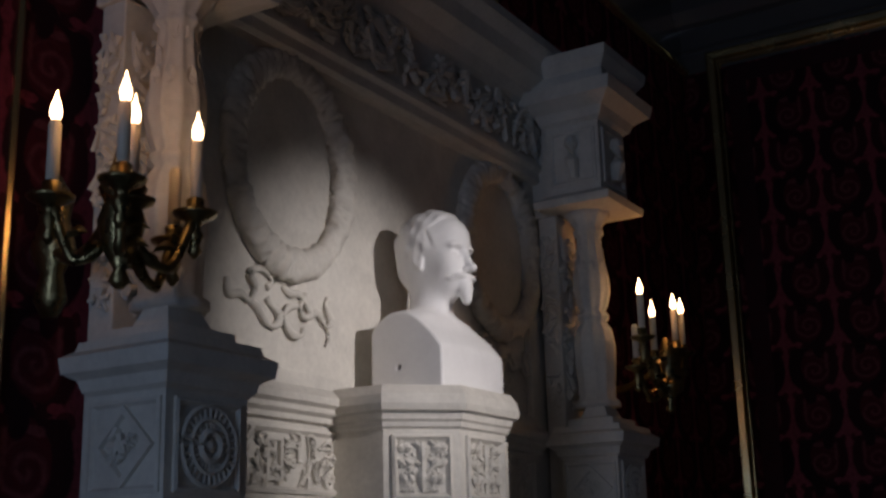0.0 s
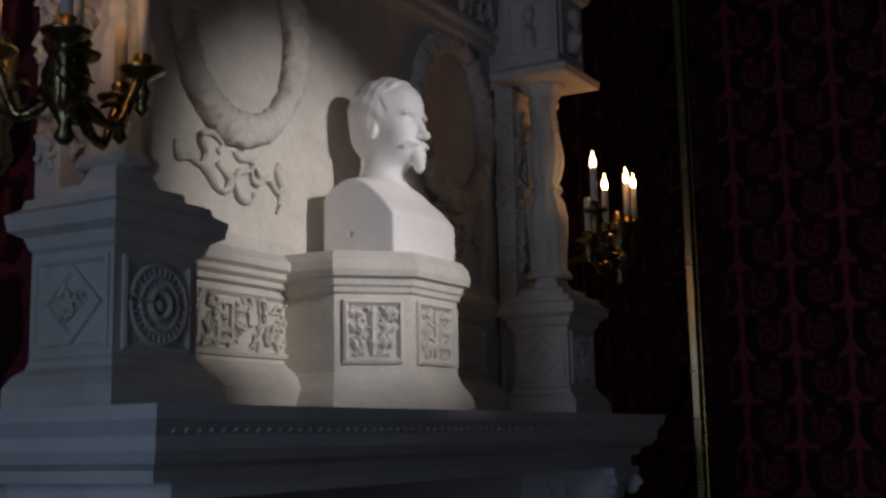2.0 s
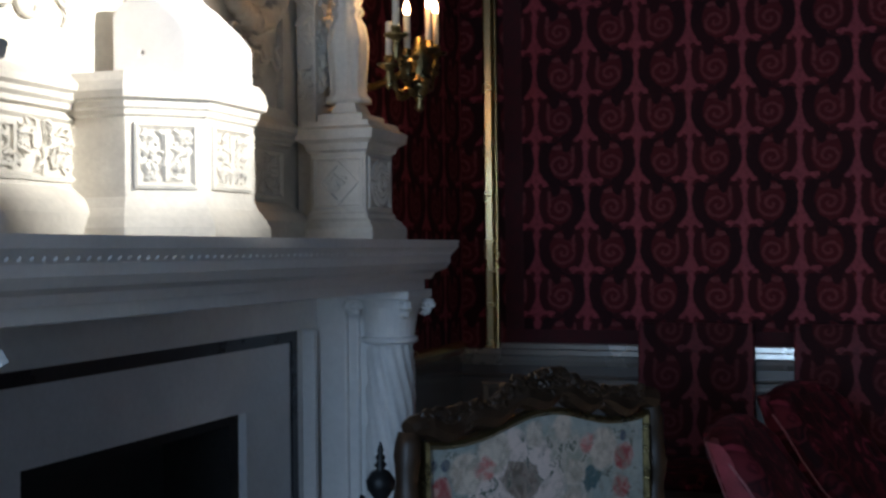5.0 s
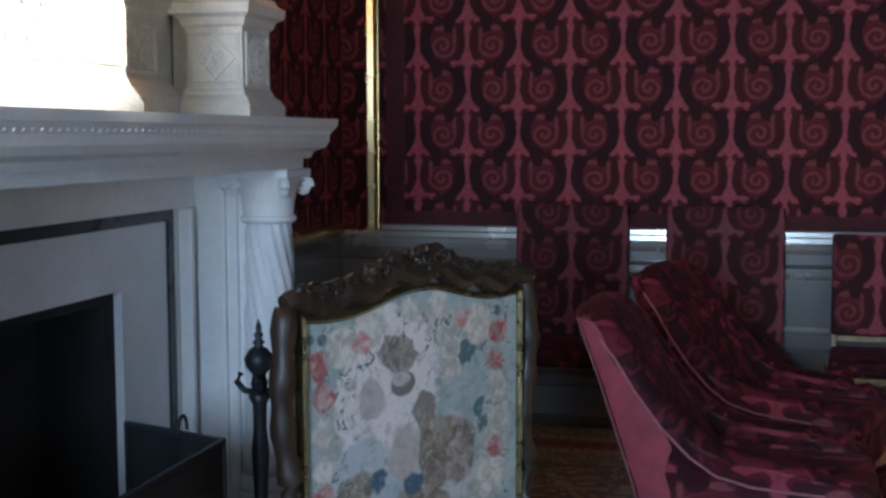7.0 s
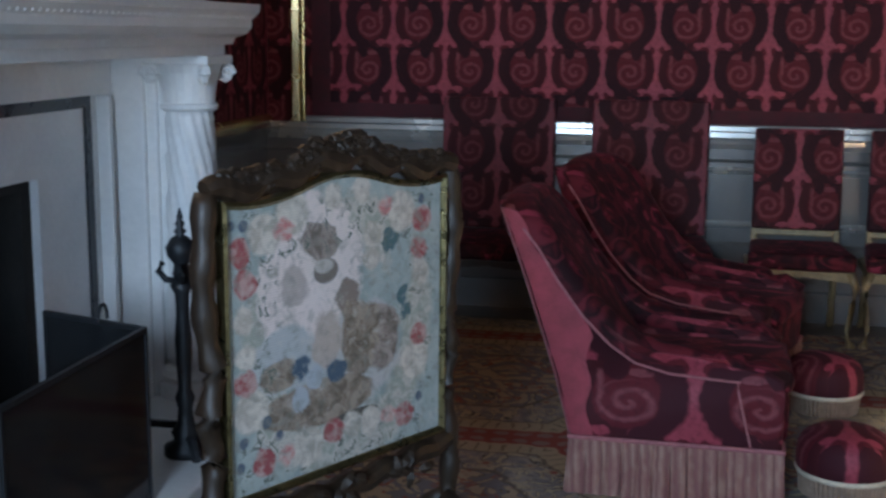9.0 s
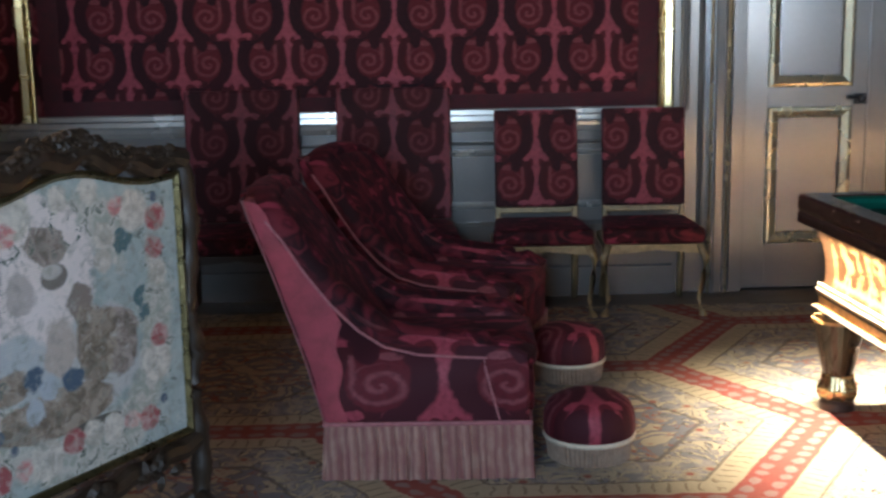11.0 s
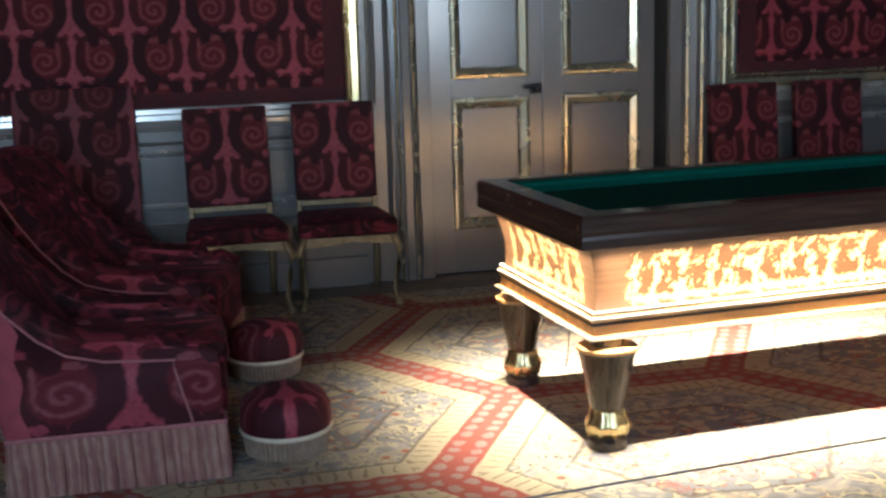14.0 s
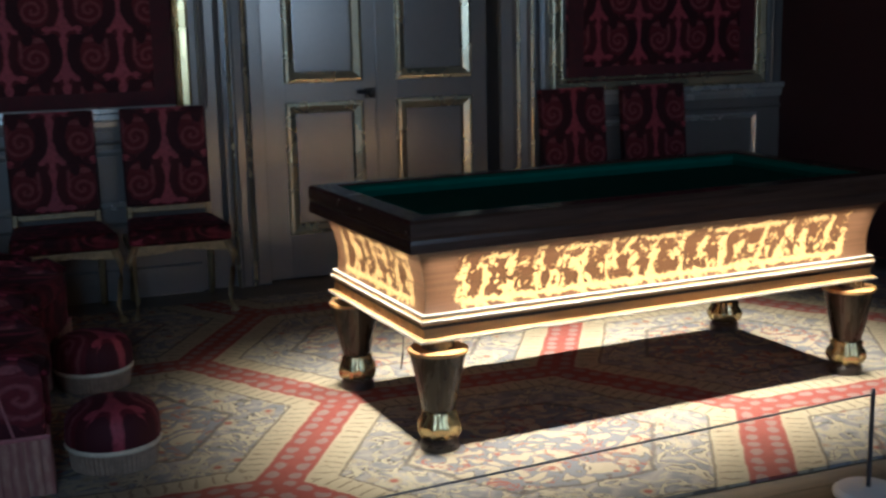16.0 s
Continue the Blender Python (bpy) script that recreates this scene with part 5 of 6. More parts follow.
for p in ((-1.80, 1.58, 2.72), (-1.80, 4.52, 2.77)):
    lamp("candle_light", "POINT", pose(*p), 1.2, WARM, soft=0.05)


# ---- carpet ----
bm = BM()
nx, ny = 60, 40
x0, x1, y0, y1 = -1.42, 5.3, 3.22, 6.72
grid = [[bm.verts.new((x0 + (x1 - x0) * i / nx, y0 + (y1 - y0) * j / ny, 0.012 + 0.003 * noise.noise(Vector((i * 0.3, j * 0.3, 0))))) for j in range(ny + 1)] for i in range(nx + 1)]
for i in range(nx):
    for j in range(ny):
        bm.faces.new((grid[i][j], grid[i + 1][j], grid[i + 1][j + 1], grid[i][j + 1]))
r = bmesh.ops.extrude_face_region(bm, geom=bm.faces[:])
bmesh.ops.translate(bm, vec=(0, 0, -0.012), verts=[v for v in r["geom"] if isinstance(v, bmesh.types.BMVert)])
carpet = tagged(part("carpet", bm, CARPET), "large cream knotted carpet with dotted red bands and hexagon medallions", "carpet")


# ---- fire screen ----
def fire_screen():
    A, B = Vector((-1.150, 2.800, 0)), Vector((-0.744, 3.516, 0))
    d = (B - A).normalized()
    mid = (A + B) / 2
    ang = math.atan2(d.y, d.x)
    s = thing("fire_screen", "carved walnut fire screen with a floral tapestry panel", "fire screen", at=pose(mid.x, mid.y, 0.0, 0, 0, math.degrees(ang)))
    hw = 0.41

    def top(u):
        return 1.190 + 0.040 * math.exp(-(u / 0.17) ** 2) + 0.016 * math.cos(u * 9.0) + 0.025 * abs(u) / hw

    n = 36
    prof = [(-hw + 2 * hw * i / n, top(-hw + 2 * hw * i / n)) for i in range(n + 1)]
    out = [(-hw, 0.435), (hw, 0.435)] + [p for p in prof[::-1]]
    bm = BM()
    prism(bm, out, -0.012, 0.012, "y")
    part("tapestry_panel", bm, TAPESTRY, s, "pale blue and cream tapestry with flowers")
    # inner gilt slip and outer carved frame
    bm = BM()
    loop = [(-hw, 0.435), (hw, 0.435)] + prof[::-1]
    M = Matrix(((1, 0, 0, 0), (0, 0, -1, -0.012), (0, 1, 0, 0), (0, 0, 0, 1)))
    moulding(bm, loop, [(-0.014, -0.02), (-0.014, 0.012), (-0.004, 0.016), (0.006, 0.006), (0.006, -0.01)], M)
    part("gilt_slip", bm, BRASS, s, "thin gilt inner moulding")
    bm = BM()

    def side(sgn):
        pts = []
        for i in range(40):
            f = i / 39
            z = 0.10 + 1.14 * f
            u = hw + 0.045 + 0.018 * math.sin(f * 9.5) + (0.03 if 0.42 < f < 0.58 else 0.0) * math.sin((f - 0.42) / 0.16 * math.pi)
            pts.append((sgn * u, 0.004 * math.sin(f * 20), z))
        return pts
    bm.free()
    for sg in (-1, 1):
        bm = BM()
        tube(bm, side(sg), 0.036, 10, lambda f: 0.75 + 0.25 * math.sin(f * 28) ** 2)
        part("side_rail", bm, WALNUT, s, "carved serpentine upright", smooth=True)
    # cresting
    bm = BM()
    pts = [(-hw - 0.05 + (2 * hw + 0.1) * i / 50, 0, top(-hw + 2 * hw * i / 50) + 0.045 + 0.012 * math.sin(i * 0.7)) for i in range(51)]
    tube(bm, pts, 0.034, 9, lambda f: 0.75 + 0.3 * abs(math.sin(f * 17)))
    r = random.Random(3)
    for i in range(34):
        u = -hw + 2 * hw * (i + 0.5) / 34
        h = 0.020 + 0.028 * math.exp(-(u / 0.20) ** 2)
        s0 = r.uniform(0.018, 0.03)
        for lift in (0.2, 0.9):
            cu, cz, turn = u + r.uniform(-0.02, 0.02), top(u) + 0.052 + h * lift, r.choice((-1, 1))
            pts = [(cu + turn * s0 * (1 - t / 15) * math.cos(t * 0.75 + i), -0.012 + r.uniform(-0.004, 0.004), cz + s0 * (1 - t / 15) * math.sin(t * 0.75 + i)) for t in range(13)]
            tube(bm, pts, 0.012, 6, lambda f: 0.5 + math.sin(math.pi * f) * 0.7)
    part("cresting", bm, WALNUT, s, "pierced scroll-carved cresting")["kind"] = "stuff"
    bm = BM()
    tube(bm, [(-hw - 0.04 + (2 * hw + 0.08) * i / 30, 0, 0.385 - 0.03 * math.sin(math.pi * i / 30) + 0.008 * math.sin(i * 1.3)) for i in range(31)], 0.034, 9)
    for i in range(22):
        u = r.uniform(-0.3, 0.3)
        leaf(bm, Matrix.Translation((u, -0.03, 0.36 + r.uniform(-0.03, 0.02))) @ Matrix.Rotation(radians(90), 4, "X") @ Matrix.Rotation(r.uniform(0, 6.28), 4, "Z"), 0.07, 0.035, 0.02, 4)
    part("apron", bm, WALNUT, s)["kind"] = "stuff"
    for sg in (-1, 1):
        for dy, q in ((-1, 1.5), (1, 1.0)):
            bm = BM()
            tube(bm, [(sg * (hw + 0.04), 0.0, 0.20), (sg * (hw + 0.045), dy * 0.07, 0.16), (sg * (hw + 0.05), dy * q * 0.15, 0.075), (sg * (hw + 0.055), dy * q * 0.20, 0.03), (sg * (hw + 0.055), dy * q * 0.235, 0.03)], 0.03, 9, lambda f: 1.0 - 0.25 * f)
            part("foot", bm, WALNUT, s, smooth=True)
    return s


fire_screen()

# ---- spark guard and andirons before the fire ----
k = Mat("dark_glass", 0.08)
k.color((0.06, 0.065, 0.07))
k.set("Transmission Weight", 0.8).set("IOR", 1.45)
DARKGLASS = k
g = thing("spark_guard", "low dark glazed spark guard standing on the hearth", "fire guard")
for a, b in (((-1.60, 2.50), (-1.60, 3.31)), ((-1.60, 3.31), (-2.0, 3.44)), ((-1.60, 2.50), (-2.0, 2.40))):
    A, B = Vector((*a, 0)), Vector((*b, 0))
    L = (B - A).length
    ang = math.degrees(math.atan2(B.y - A.y, B.x - A.x))
    M = Matrix.Translation(A) @ pose(0, 0, 0, 0, 0, ang)
    bm = BM(); box(bm, 0.012, L - 0.012, -0.004, 0.004, 0.23, 0.735, m=M)
    part("glass_panel", bm, DARKGLASS, g, "smoked glass panel")
    bm = BM()
    for q in ((0, L, 0.735, 0.75), (0, L, 0.20, 0.23), (0, 0.012, 0.23, 0.735), (L - 0.012, L, 0.23, 0.735)):
        box(bm, q[0], q[1], -0.008, 0.008, q[2], q[3], m=M)
    part("frame", bm, BLACKIRON, g)
bm = BM(); tube(bm, [(-1.76, 3.36 + 0.03 * math.cos(a * 0.45), 0.75 + 0.05 * math.sin(a * 0.45)) for a in range(8)], 0.006, 6)
part("handle", bm, BLACKIRON, g)


def andiron(x, y):
    a = thing("andiron", "tall dark iron andiron with a spired finial on the hearth", "andiron", "andirons")
    bm = BM()
    lathe(bm, [(0.075, 0.20), (0.075, 0.23), (0.04, 0.25), (0.05, 0.28), (0.03, 0.31), (0.024, 0.36), (0.034, 0.40), (0.022, 0.43), (0.026, 0.52), (0.03, 0.60), (0.022, 0.68), (0.024, 0.76), (0.04, 0.79), (0.02, 0.81)], 16, (x, y))
    part("shaft", bm, BLACKIRON, a, smooth=True)
    bm = BM()
    for i in range(4):
        t = i * math.pi / 2 + 0.4
        tube(bm, [(x + q * math.cos(t), y + q * math.sin(t), z) for q, z in ((0.0, 0.80), (0.05, 0.81), (0.075, 0.84), (0.06, 0.87))], 0.012, 6)
    lathe(bm, [(0.02, 0.80), (0.03, 0.83), (0.022, 0.86), (0.045, 0.89), (0.05, 0.92), (0.03, 0.95), (0.012, 0.96), (0.022, 0.972), (0.010, 0.985), (0.017, 0.998), (0.008, 1.01), (0.011, 1.02), (0.002, 1.05)], 14, (x, y))
    part("finial", bm, BLACKIRON, a, smooth=True)
    bm = BM()
    for s in (-1, 1):
        tube(bm, [(x, y, 0.27), (x + 0.05, y + s * 0.06, 0.26), (x + 0.08, y + s * 0.10, 0.215)], 0.018, 6)
    tube(bm, [(x, y, 0.30), (x - 0.2, y, 0.30), (x - 0.4, y, 0.30)], 0.014, 6)
    part("foot", bm, BLACKIRON, a)


andiron(-1.66, 3.73)


# ---- armchairs ----
def armchair(at, cover):
    """Low tub-shaped armchair: raking back that sweeps down into closed arms; faces +x, near side at y = 0."""
    c = thing("armchair", "deep crimson damask armchair with a raked back and long fringe", "armchair", "fringed armchairs", at)
    W, Dp = 0.70, 0.69
    # side profile of the top edge (x, z) from the back top to the arm front
    edge = [(-0.30, 1.03), (-0.245, 0.96), (-0.175, 0.85), (-0.085, 0.73), (0.01, 0.635), (0.10, 0.575), (0.22, 0.545), (0.36, 0.535), (0.46, 0.53), (0.485, 0.50)]
    rear = [(-0.325, 1.03), (-0.29, 0.93), (-0.235, 0.78), (-0.175, 0.60), (-0.125, 0.45), (-0.085, 0.30), (-0.065, 0.215)]
    n = 24

    def shell(y0, y1):
        """closed side wall between two depths"""
        bm = BM()
        out = [(0.0 + 0.66, 0.215)] + [(0.66, 0.40), (0.655, 0.47), (0.60, 0.50), (0.50, 0.49)] + edge[::-1][1:] + rear
        prism(bm, out, y0, y1, "y")
        es = [e for e in bm.edges if abs(e.verts[0].co.y - e.verts[1].co.y) < 1e-6]
        bmesh.ops.bevel(bm, geom=es, offset=0.018, segments=2, profile=0.6, affect="EDGES")
        return bm
    # sides
    for y0, y1 in ((0.0, 0.12), (W - 0.12, W)):
        part("side", shell(y0, y1), DAMASK_CHAIR, c, smooth=True)
    # one padded roll: up the arm, round the back and down the other arm
    bm = BM()
    arm = [(0.655, 0.06, 0.435), (0.58, 0.06, 0.475)] + [(x + 0.035, 0.062, z - 0.04) for x, z in edge[:0:-1]]
    rim = arm + [(-0.262, 0.085, 0.965), (-0.280, 0.14, 0.985), (-0.292, 0.22, 0.995), (-0.296, W / 2, 1.0)]
    rim = rim + [(x, W - y, z) for x, y, z in rim[-2::-1]]
    tube(bm, rim, 0.068, 14, lambda f: 0.80 + 0.24 * math.sin(math.pi * f))
    part("padded_rim", bm, SOFT_DAMASK, c, "thick rolled damask rim", smooth=True)
    # back: curved padded slab
    bm = BM()
    rows = []
    for i in range(13):
        f = i / 12
        x = -0.30 + 0.36 * f ** 0.9
        z = 1.0 - 0.57 * f
        row = []
        for j in range(13):
            v = j / 12
            arch = math.sin(math.pi * v)
            row.append((x - 0.05 * arch * (1 - f), 0.02 + (W - 0.04) * v, z + 0.03 * arch * (1 - f) ** 2))
        rows.append(row)
    front = [[bm.verts.new((x + 0.10 + 0.03 * math.sin(math.pi * j / 12), y, z - 0.01)) for j, (x, y, z) in enumerate(row)] for row in rows]
    back_ = [[bm.verts.new((x - 0.03, y, z)) for x, y, z in row] for row in rows]
    for grid_ in (front, back_):
        for a, b in zip(grid_, grid_[1:]):
            for j in range(12):
                bm.faces.new((a[j], a[j + 1], b[j + 1], b[j]))
    for j in range(12):
        bm.faces.new((front[0][j], front[0][j + 1], back_[0][j + 1], back_[0][j]))
        bm.faces.new((front[-1][j], front[-1][j + 1], back_[-1][j + 1], back_[-1][j]))
    for j in (0, 12):
        for i in range(12):
            bm.faces.new((front[i][j], front[i + 1][j], back_[i + 1][j], back_[i][j]))
    part("backrest", bm, SOFT_DAMASK, c, smooth=True)
    # outer back: plain velvet, wraps round to the side
    bm = BM()
    rows = []
    for i in range(31):
        g, h = divmod(min(i / 30 * (len(rear) - 1), len(rear) - 1.001), 1)
        x, z = (rear[int(g)][m] * (1 - h) + rear[int(g) + 1][m] * h for m in (0, 1))
        rows.append([bm.verts.new(p) for p in ((x + float(np.interp(z, (0.215, 0.35, 0.5, 0.6, 0.7, 0.8, 0.9, 1.03), (0.07, 0.09, 0.13, 0.17, 0.155, 0.12, 0.085, 0.045))) + 0.010 * math.sin(z * 33), -0.004, z - 0.01), (x + 0.012, -0.006, z), (x - 0.012, 0.02, z), (x - 0.035, W / 2, z), (x - 0.012, W - 0.02, z), (x + 0.012, W + 0.006, z))])
    for a, b in zip(rows, rows[1:]):
        for j in range(5):
            bm.faces.new((a[j], a[j + 1], b[j + 1], b[j]))
    part("outer_back", bm, cover, c, smooth=True)
    # seat
    bm = BM()
    box(bm, 0.02, 0.685, 0.10, W - 0.10, 0.215, 0.40, 0.03)
    box(bm, 0.0, 0.70, 0.115, W - 0.115, 0.385, 0.475, 0.04)
    part("seat", bm, SOFT_DAMASK, c, smooth=True)
    bm = BM()
    box(bm, -0.05, 0.66, 0.02, W - 0.02, 0.205, 0.30)
    part("seat_frame", bm, DAMASK_CHAIR, c)
    # gimp braid along the side
    bm = BM()
    tube(bm, [(x + 0.05, -0.006, z - 0.07) for x, z in edge[:9]] + [(0.50, -0.006, 0.462), (0.505, -0.006, 0.42), (0.53, -0.006, 0.32), (0.555, -0.006, 0.225)], 0.005, 6)
    part("gimp_braid", bm, GIMP, c, "pale rose gimp braid")
    # fringe: pleated skirt
    bm = BM()
    loop = []
    for i in range(56): loop.append((-0.07 + 0.735 * i / 56, -0.008))
    for i in range(56): loop.append((0.665, -0.008 + (W + 0.016) * i / 56))
    for i in range(56): loop.append((0.665 - 0.735 * i / 56, W + 0.008))
    for i in range(56): loop.append((-0.07, W + 0.008 - (W + 0.016) * i / 56))
    cx, cy = 0.30, W / 2
    ra, rb = [], []
    for i, (x, y) in enumerate(loop):
        k_ = 0.004 * (i % 2) + 0.003 * math.sin(i * 1.7)
        ux, uy = (x - cx), (y - cy)
        L = math.hypot(ux, uy)
        ra.append(bm.verts.new((x + ux / L * k_, y + uy / L * k_, 0.225)))
        rb.append(bm.verts.new((x + ux / L * (k_ * 2.2 + 0.008), y + uy / L * (k_ * 2.2 + 0.008), 0.016)))
    N = len(loop)
    for i in range(N):
        bm.faces.new((ra[i], ra[(i + 1) % N], rb[(i + 1) % N], rb[i]))
    part("fringe", bm, FRINGE, c, "long rose and cream bullion fringe")
    bm = BM()
    tube(bm, [(x, y, 0.222) for x, y in loop[::4]] + [(loop[0][0], loop[0][1], 0.222)], 0.009, 6)
    part("fringe_heading", bm, GIMP, c)
    return c


armchair(pose(-0.315, 4.135, 0.0, 0, 0, -1.5), PINKVELVET)
armchair(pose(-0.285, 5.34, 0.0, 0, 0, -18.0), SOFT_DAMASK)


# ---- footstools ----
def footstool(at):
    s = thing("footstool", "round footstool with a crimson damask cushion and cream fringe", "footstool", "round footstools", at)
    R = 0.160
    bm = BM()
    lathe(bm, [(R, 0.095), (R + 0.012, 0.115), (R + 0.012, 0.15), (R + 0.008, 0.19), (R - 0.008, 0.222), (R - 0.045, 0.246), (R - 0.095, 0.258), (0.004, 0.262)], 32)
    part("cushion", bm, DAMASK_TOP, s, smooth=True)
    bm = BM()
    ra, rb = [], []
    n = 110
    for i in range(n):
        a = 2 * math.pi * i / n
        q = R + 0.004 * (i % 2)
        ra.append(bm.verts.new((q * math.cos(a), q * math.sin(a), 0.10)))
        q = R + 0.008 * (i % 2) - 0.012
        rb.append(bm.verts.new((q * math.cos(a), q * math.sin(a), 0.014)))
    for i in range(n):
        bm.faces.new((ra[i], ra[(i + 1) % n], rb[(i + 1) % n], rb[i]))
    part("fringe", bm, CREAMFRINGE, s, "brownish cream fringe")
    bm = BM()
    tube(bm, [((R + 0.006) * math.cos(i * 0.1963), (R + 0.006) * math.sin(i * 0.1963), 0.10) for i in range(33)], 0.010, 6)
    part("braid", bm, CREAMBRAID, s, "cream braid")
    bm = BM()
    lathe(bm, [(R - 0.03, 0.012), (R - 0.03, 0.10)], 24)
    part("frame", bm, WALNUT, s)
    return s


fs = footstool(pose(0.585, 4.34, 0))
copy_thing(fs, pose(0.62, 5.36, 0, 0, 0, 40))


# ---- chairs along the wall ----
def side_chair(at, w, seat_z, back0, back1, rake, wood_m, cover, label, group, depth=0.46, splay=0.02):
    """Upholstered chair facing -y; the back's foot at y = 0."""
    c = thing("side_chair", label, "chair", group, at)
    bm = BM()
    M = Matrix.Translation((0, 0, seat_z)) @ pose(0, 0, 0, -rake)
    h0, h1 = back0 - seat_z, back1 - seat_z
    box(bm, -w / 2, w / 2, -0.03, 0.03, h0, h1, 0.014, m=M)
    part("backrest", bm, cover, c)
    bm = BM()
    for s in (-1, 1):
        box(bm, s * w / 2 - (0.03 if s > 0 else 0.0), s * w / 2 + (0.0 if s > 0 else 0.03), -0.018, 0.022, -0.05, h0 + 0.02, 0.006, m=M)
    box(bm, -w / 2 + 0.03, w / 2 - 0.03, -0.014, 0.018, h0 - 0.035, h0 - 0.002, 0.005, m=M)
    part("back_frame", bm, wood_m, c)
    bm = BM()
    sw = w / 2 + splay
    pl = [(-w / 2, 0.02), (w / 2, 0.02), (sw + 0.02, -depth), (-sw - 0.02, -depth)]
    prism(bm, pl, seat_z - 0.045, seat_z + 0.045, "z")
    bmesh.ops.bevel(bm, geom=bm.edges[:], offset=0.022, segments=3, profile=0.6, affect="EDGES")
    part("seat", bm, DAMASK_SEAT, c, smooth=True)
    bm = BM()
    for i in range(12):
        f0, f1 = i / 12, (i + 1) / 12
        d0 = 0.025 + 0.022 * abs(math.cos(math.pi * f0))
        x0, x1 = -sw + 2 * sw * f0, -sw + 2 * sw * f1
        box(bm, x0, x1 + 0.0005, -depth + 0.005, -depth + 0.03, seat_z - 0.05 - d0, seat_z - 0.046)
    for s in (-1, 1):
        box(bm, s * sw - 0.012, s * sw + 0.012, -depth + 0.03, 0.0, seat_z - 0.085, seat_z - 0.046)
    box(bm, -w / 2, w / 2, -0.01, 0.012, seat_z - 0.085, seat_z - 0.046)
    part("apron", bm, wood_m, c)
    for s in (-1, 1):
        bm = BM()
        tube(bm, [(s * (sw - 0.01), -depth + 0.02, seat_z - 0.05), (s * (sw + 0.022), -depth - 0.006, seat_z - 0.12), (s * (sw + 0.012), -depth + 0.005, seat_z - 0.22), (s * (sw - 0.006), -depth + 0.015, 0.10), (s * (sw + 0.0), -depth + 0.006, 0.04), (s * (sw + 0.016), -depth - 0.012, 0.028)], 0.024, 9, lambda f: 1.0 - 0.45 * math.sin(math.pi * min(1, f * 0.75)) ** 1.0)
        lathe(bm, [(0.018, 0.0), (0.024, 0.012), (0.024, 0.026), (0.016, 0.034)], 10, (s * (sw + 0.012), -depth - 0.006))
        part("front_leg", bm, wood_m, c, smooth=True)
        bm = BM()
        tube(bm, [(s * (w / 2 - 0.015), 0.0, seat_z), (s * (w / 2 - 0.015), 0.012, seat_z * 0.5), (s * (w / 2 - 0.01), 0.07, 0.0)], 0.018, 8)
        part("back_leg", bm, wood_m, c, smooth=True)
    return c


DAMASK_SIDE = damask("side_chair_damask", "xz", du=0.308, dv=0.265, origin=(0.0, 0.03), darken=0.22)
# the shade the tall chairs stand in is mixed into their damask
DAMASK_TALL_SHADED = damask("tall_chair_damask_shaded", "xz", du=0.308, dv=0.265, origin=(0.0, 0.03), darken=0.5)
GILTCHAIR = plain("worn_pale_gilt_wood", (0.27, 0.21, 0.11), 0.45, metal=0.25, vary=0.5, scale=18, bump=0.4)
lab = "gilt-legged side chair in crimson damask against the dado"
sc = side_chair(pose(0.615, 6.93, 0.0), 0.475, 0.455, 0.56, 1.12, 6, GILTCHAIR, DAMASK_SIDE, lab, "side chairs along the wall")
copy_thing(sc, pose(1.235, 6.93, 0.0, 0, 0, -2))
lab2 = "tall wide chair with a crimson damask back, coloured darker for the shadow it stands in"
tc = side_chair(pose(-1.075, 6.95, 0.0), 0.655, 0.45, 0.50, 1.26, 4, WALNUT, DAMASK_TALL_SHADED, lab2, "tall chairs along the wall", depth=0.55)
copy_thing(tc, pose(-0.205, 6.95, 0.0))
copy_thing(sc, pose(3.86, 6.90, 0.0, 0, 0, 2))
copy_thing(sc, pose(4.46, 6.90, 0.0, 0, 0, -1))


# ---- billiard table ----
T = thing("billiard_table", "small antique billiard table with marquetry sides and green baize", "billiard table", at=pose(2.70, 4.462, 0.0, 0, 0, 3.4))
HL, HW = 1.145, 0.545


def tier(bm, prof):
    rings = []
    for o, z in prof:
        a, b = HL + o, HW + o
        rings.append([bm.verts.new(v) for v in ((-a, -b, z), (a, -b, z), (a, b, z), (-a, b, z))])
    for a, b in zip(rings, rings[1:]):
        for i in range(4):
            bm.faces.new((a[i], a[(i + 1) % 4], b[(i + 1) % 4], b[i]))
    return rings


# cushion rail: closed ring
bm = BM()
moulding(bm, rect(-HL, HL, -HW, HW), [(0, 0.784), (0.0, 0.816), (0.004, 0.83), (0.0, 0.846), (0.0, 0.890), (0.010, 0.902), (0.095, 0.904), (0.105, 0.898), (0.105, 0.784)], Matrix.Identity(4))
part("rail", bm, RAILWOOD, T, "dark rosewood cushion rail")
bm = BM()
moulding(bm, rect(-HL + 0.105, HL - 0.105, -HW + 0.105, HW - 0.105), [(0, 0.845), (0, 0.898), (0.028, 0.890), (0.034, 0.875), (0.014, 0.845)], Matrix.Identity(4))
part("cushion", bm, FELT, T, "green baize cushions")
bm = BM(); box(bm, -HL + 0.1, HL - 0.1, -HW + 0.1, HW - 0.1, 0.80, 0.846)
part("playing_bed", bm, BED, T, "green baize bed")
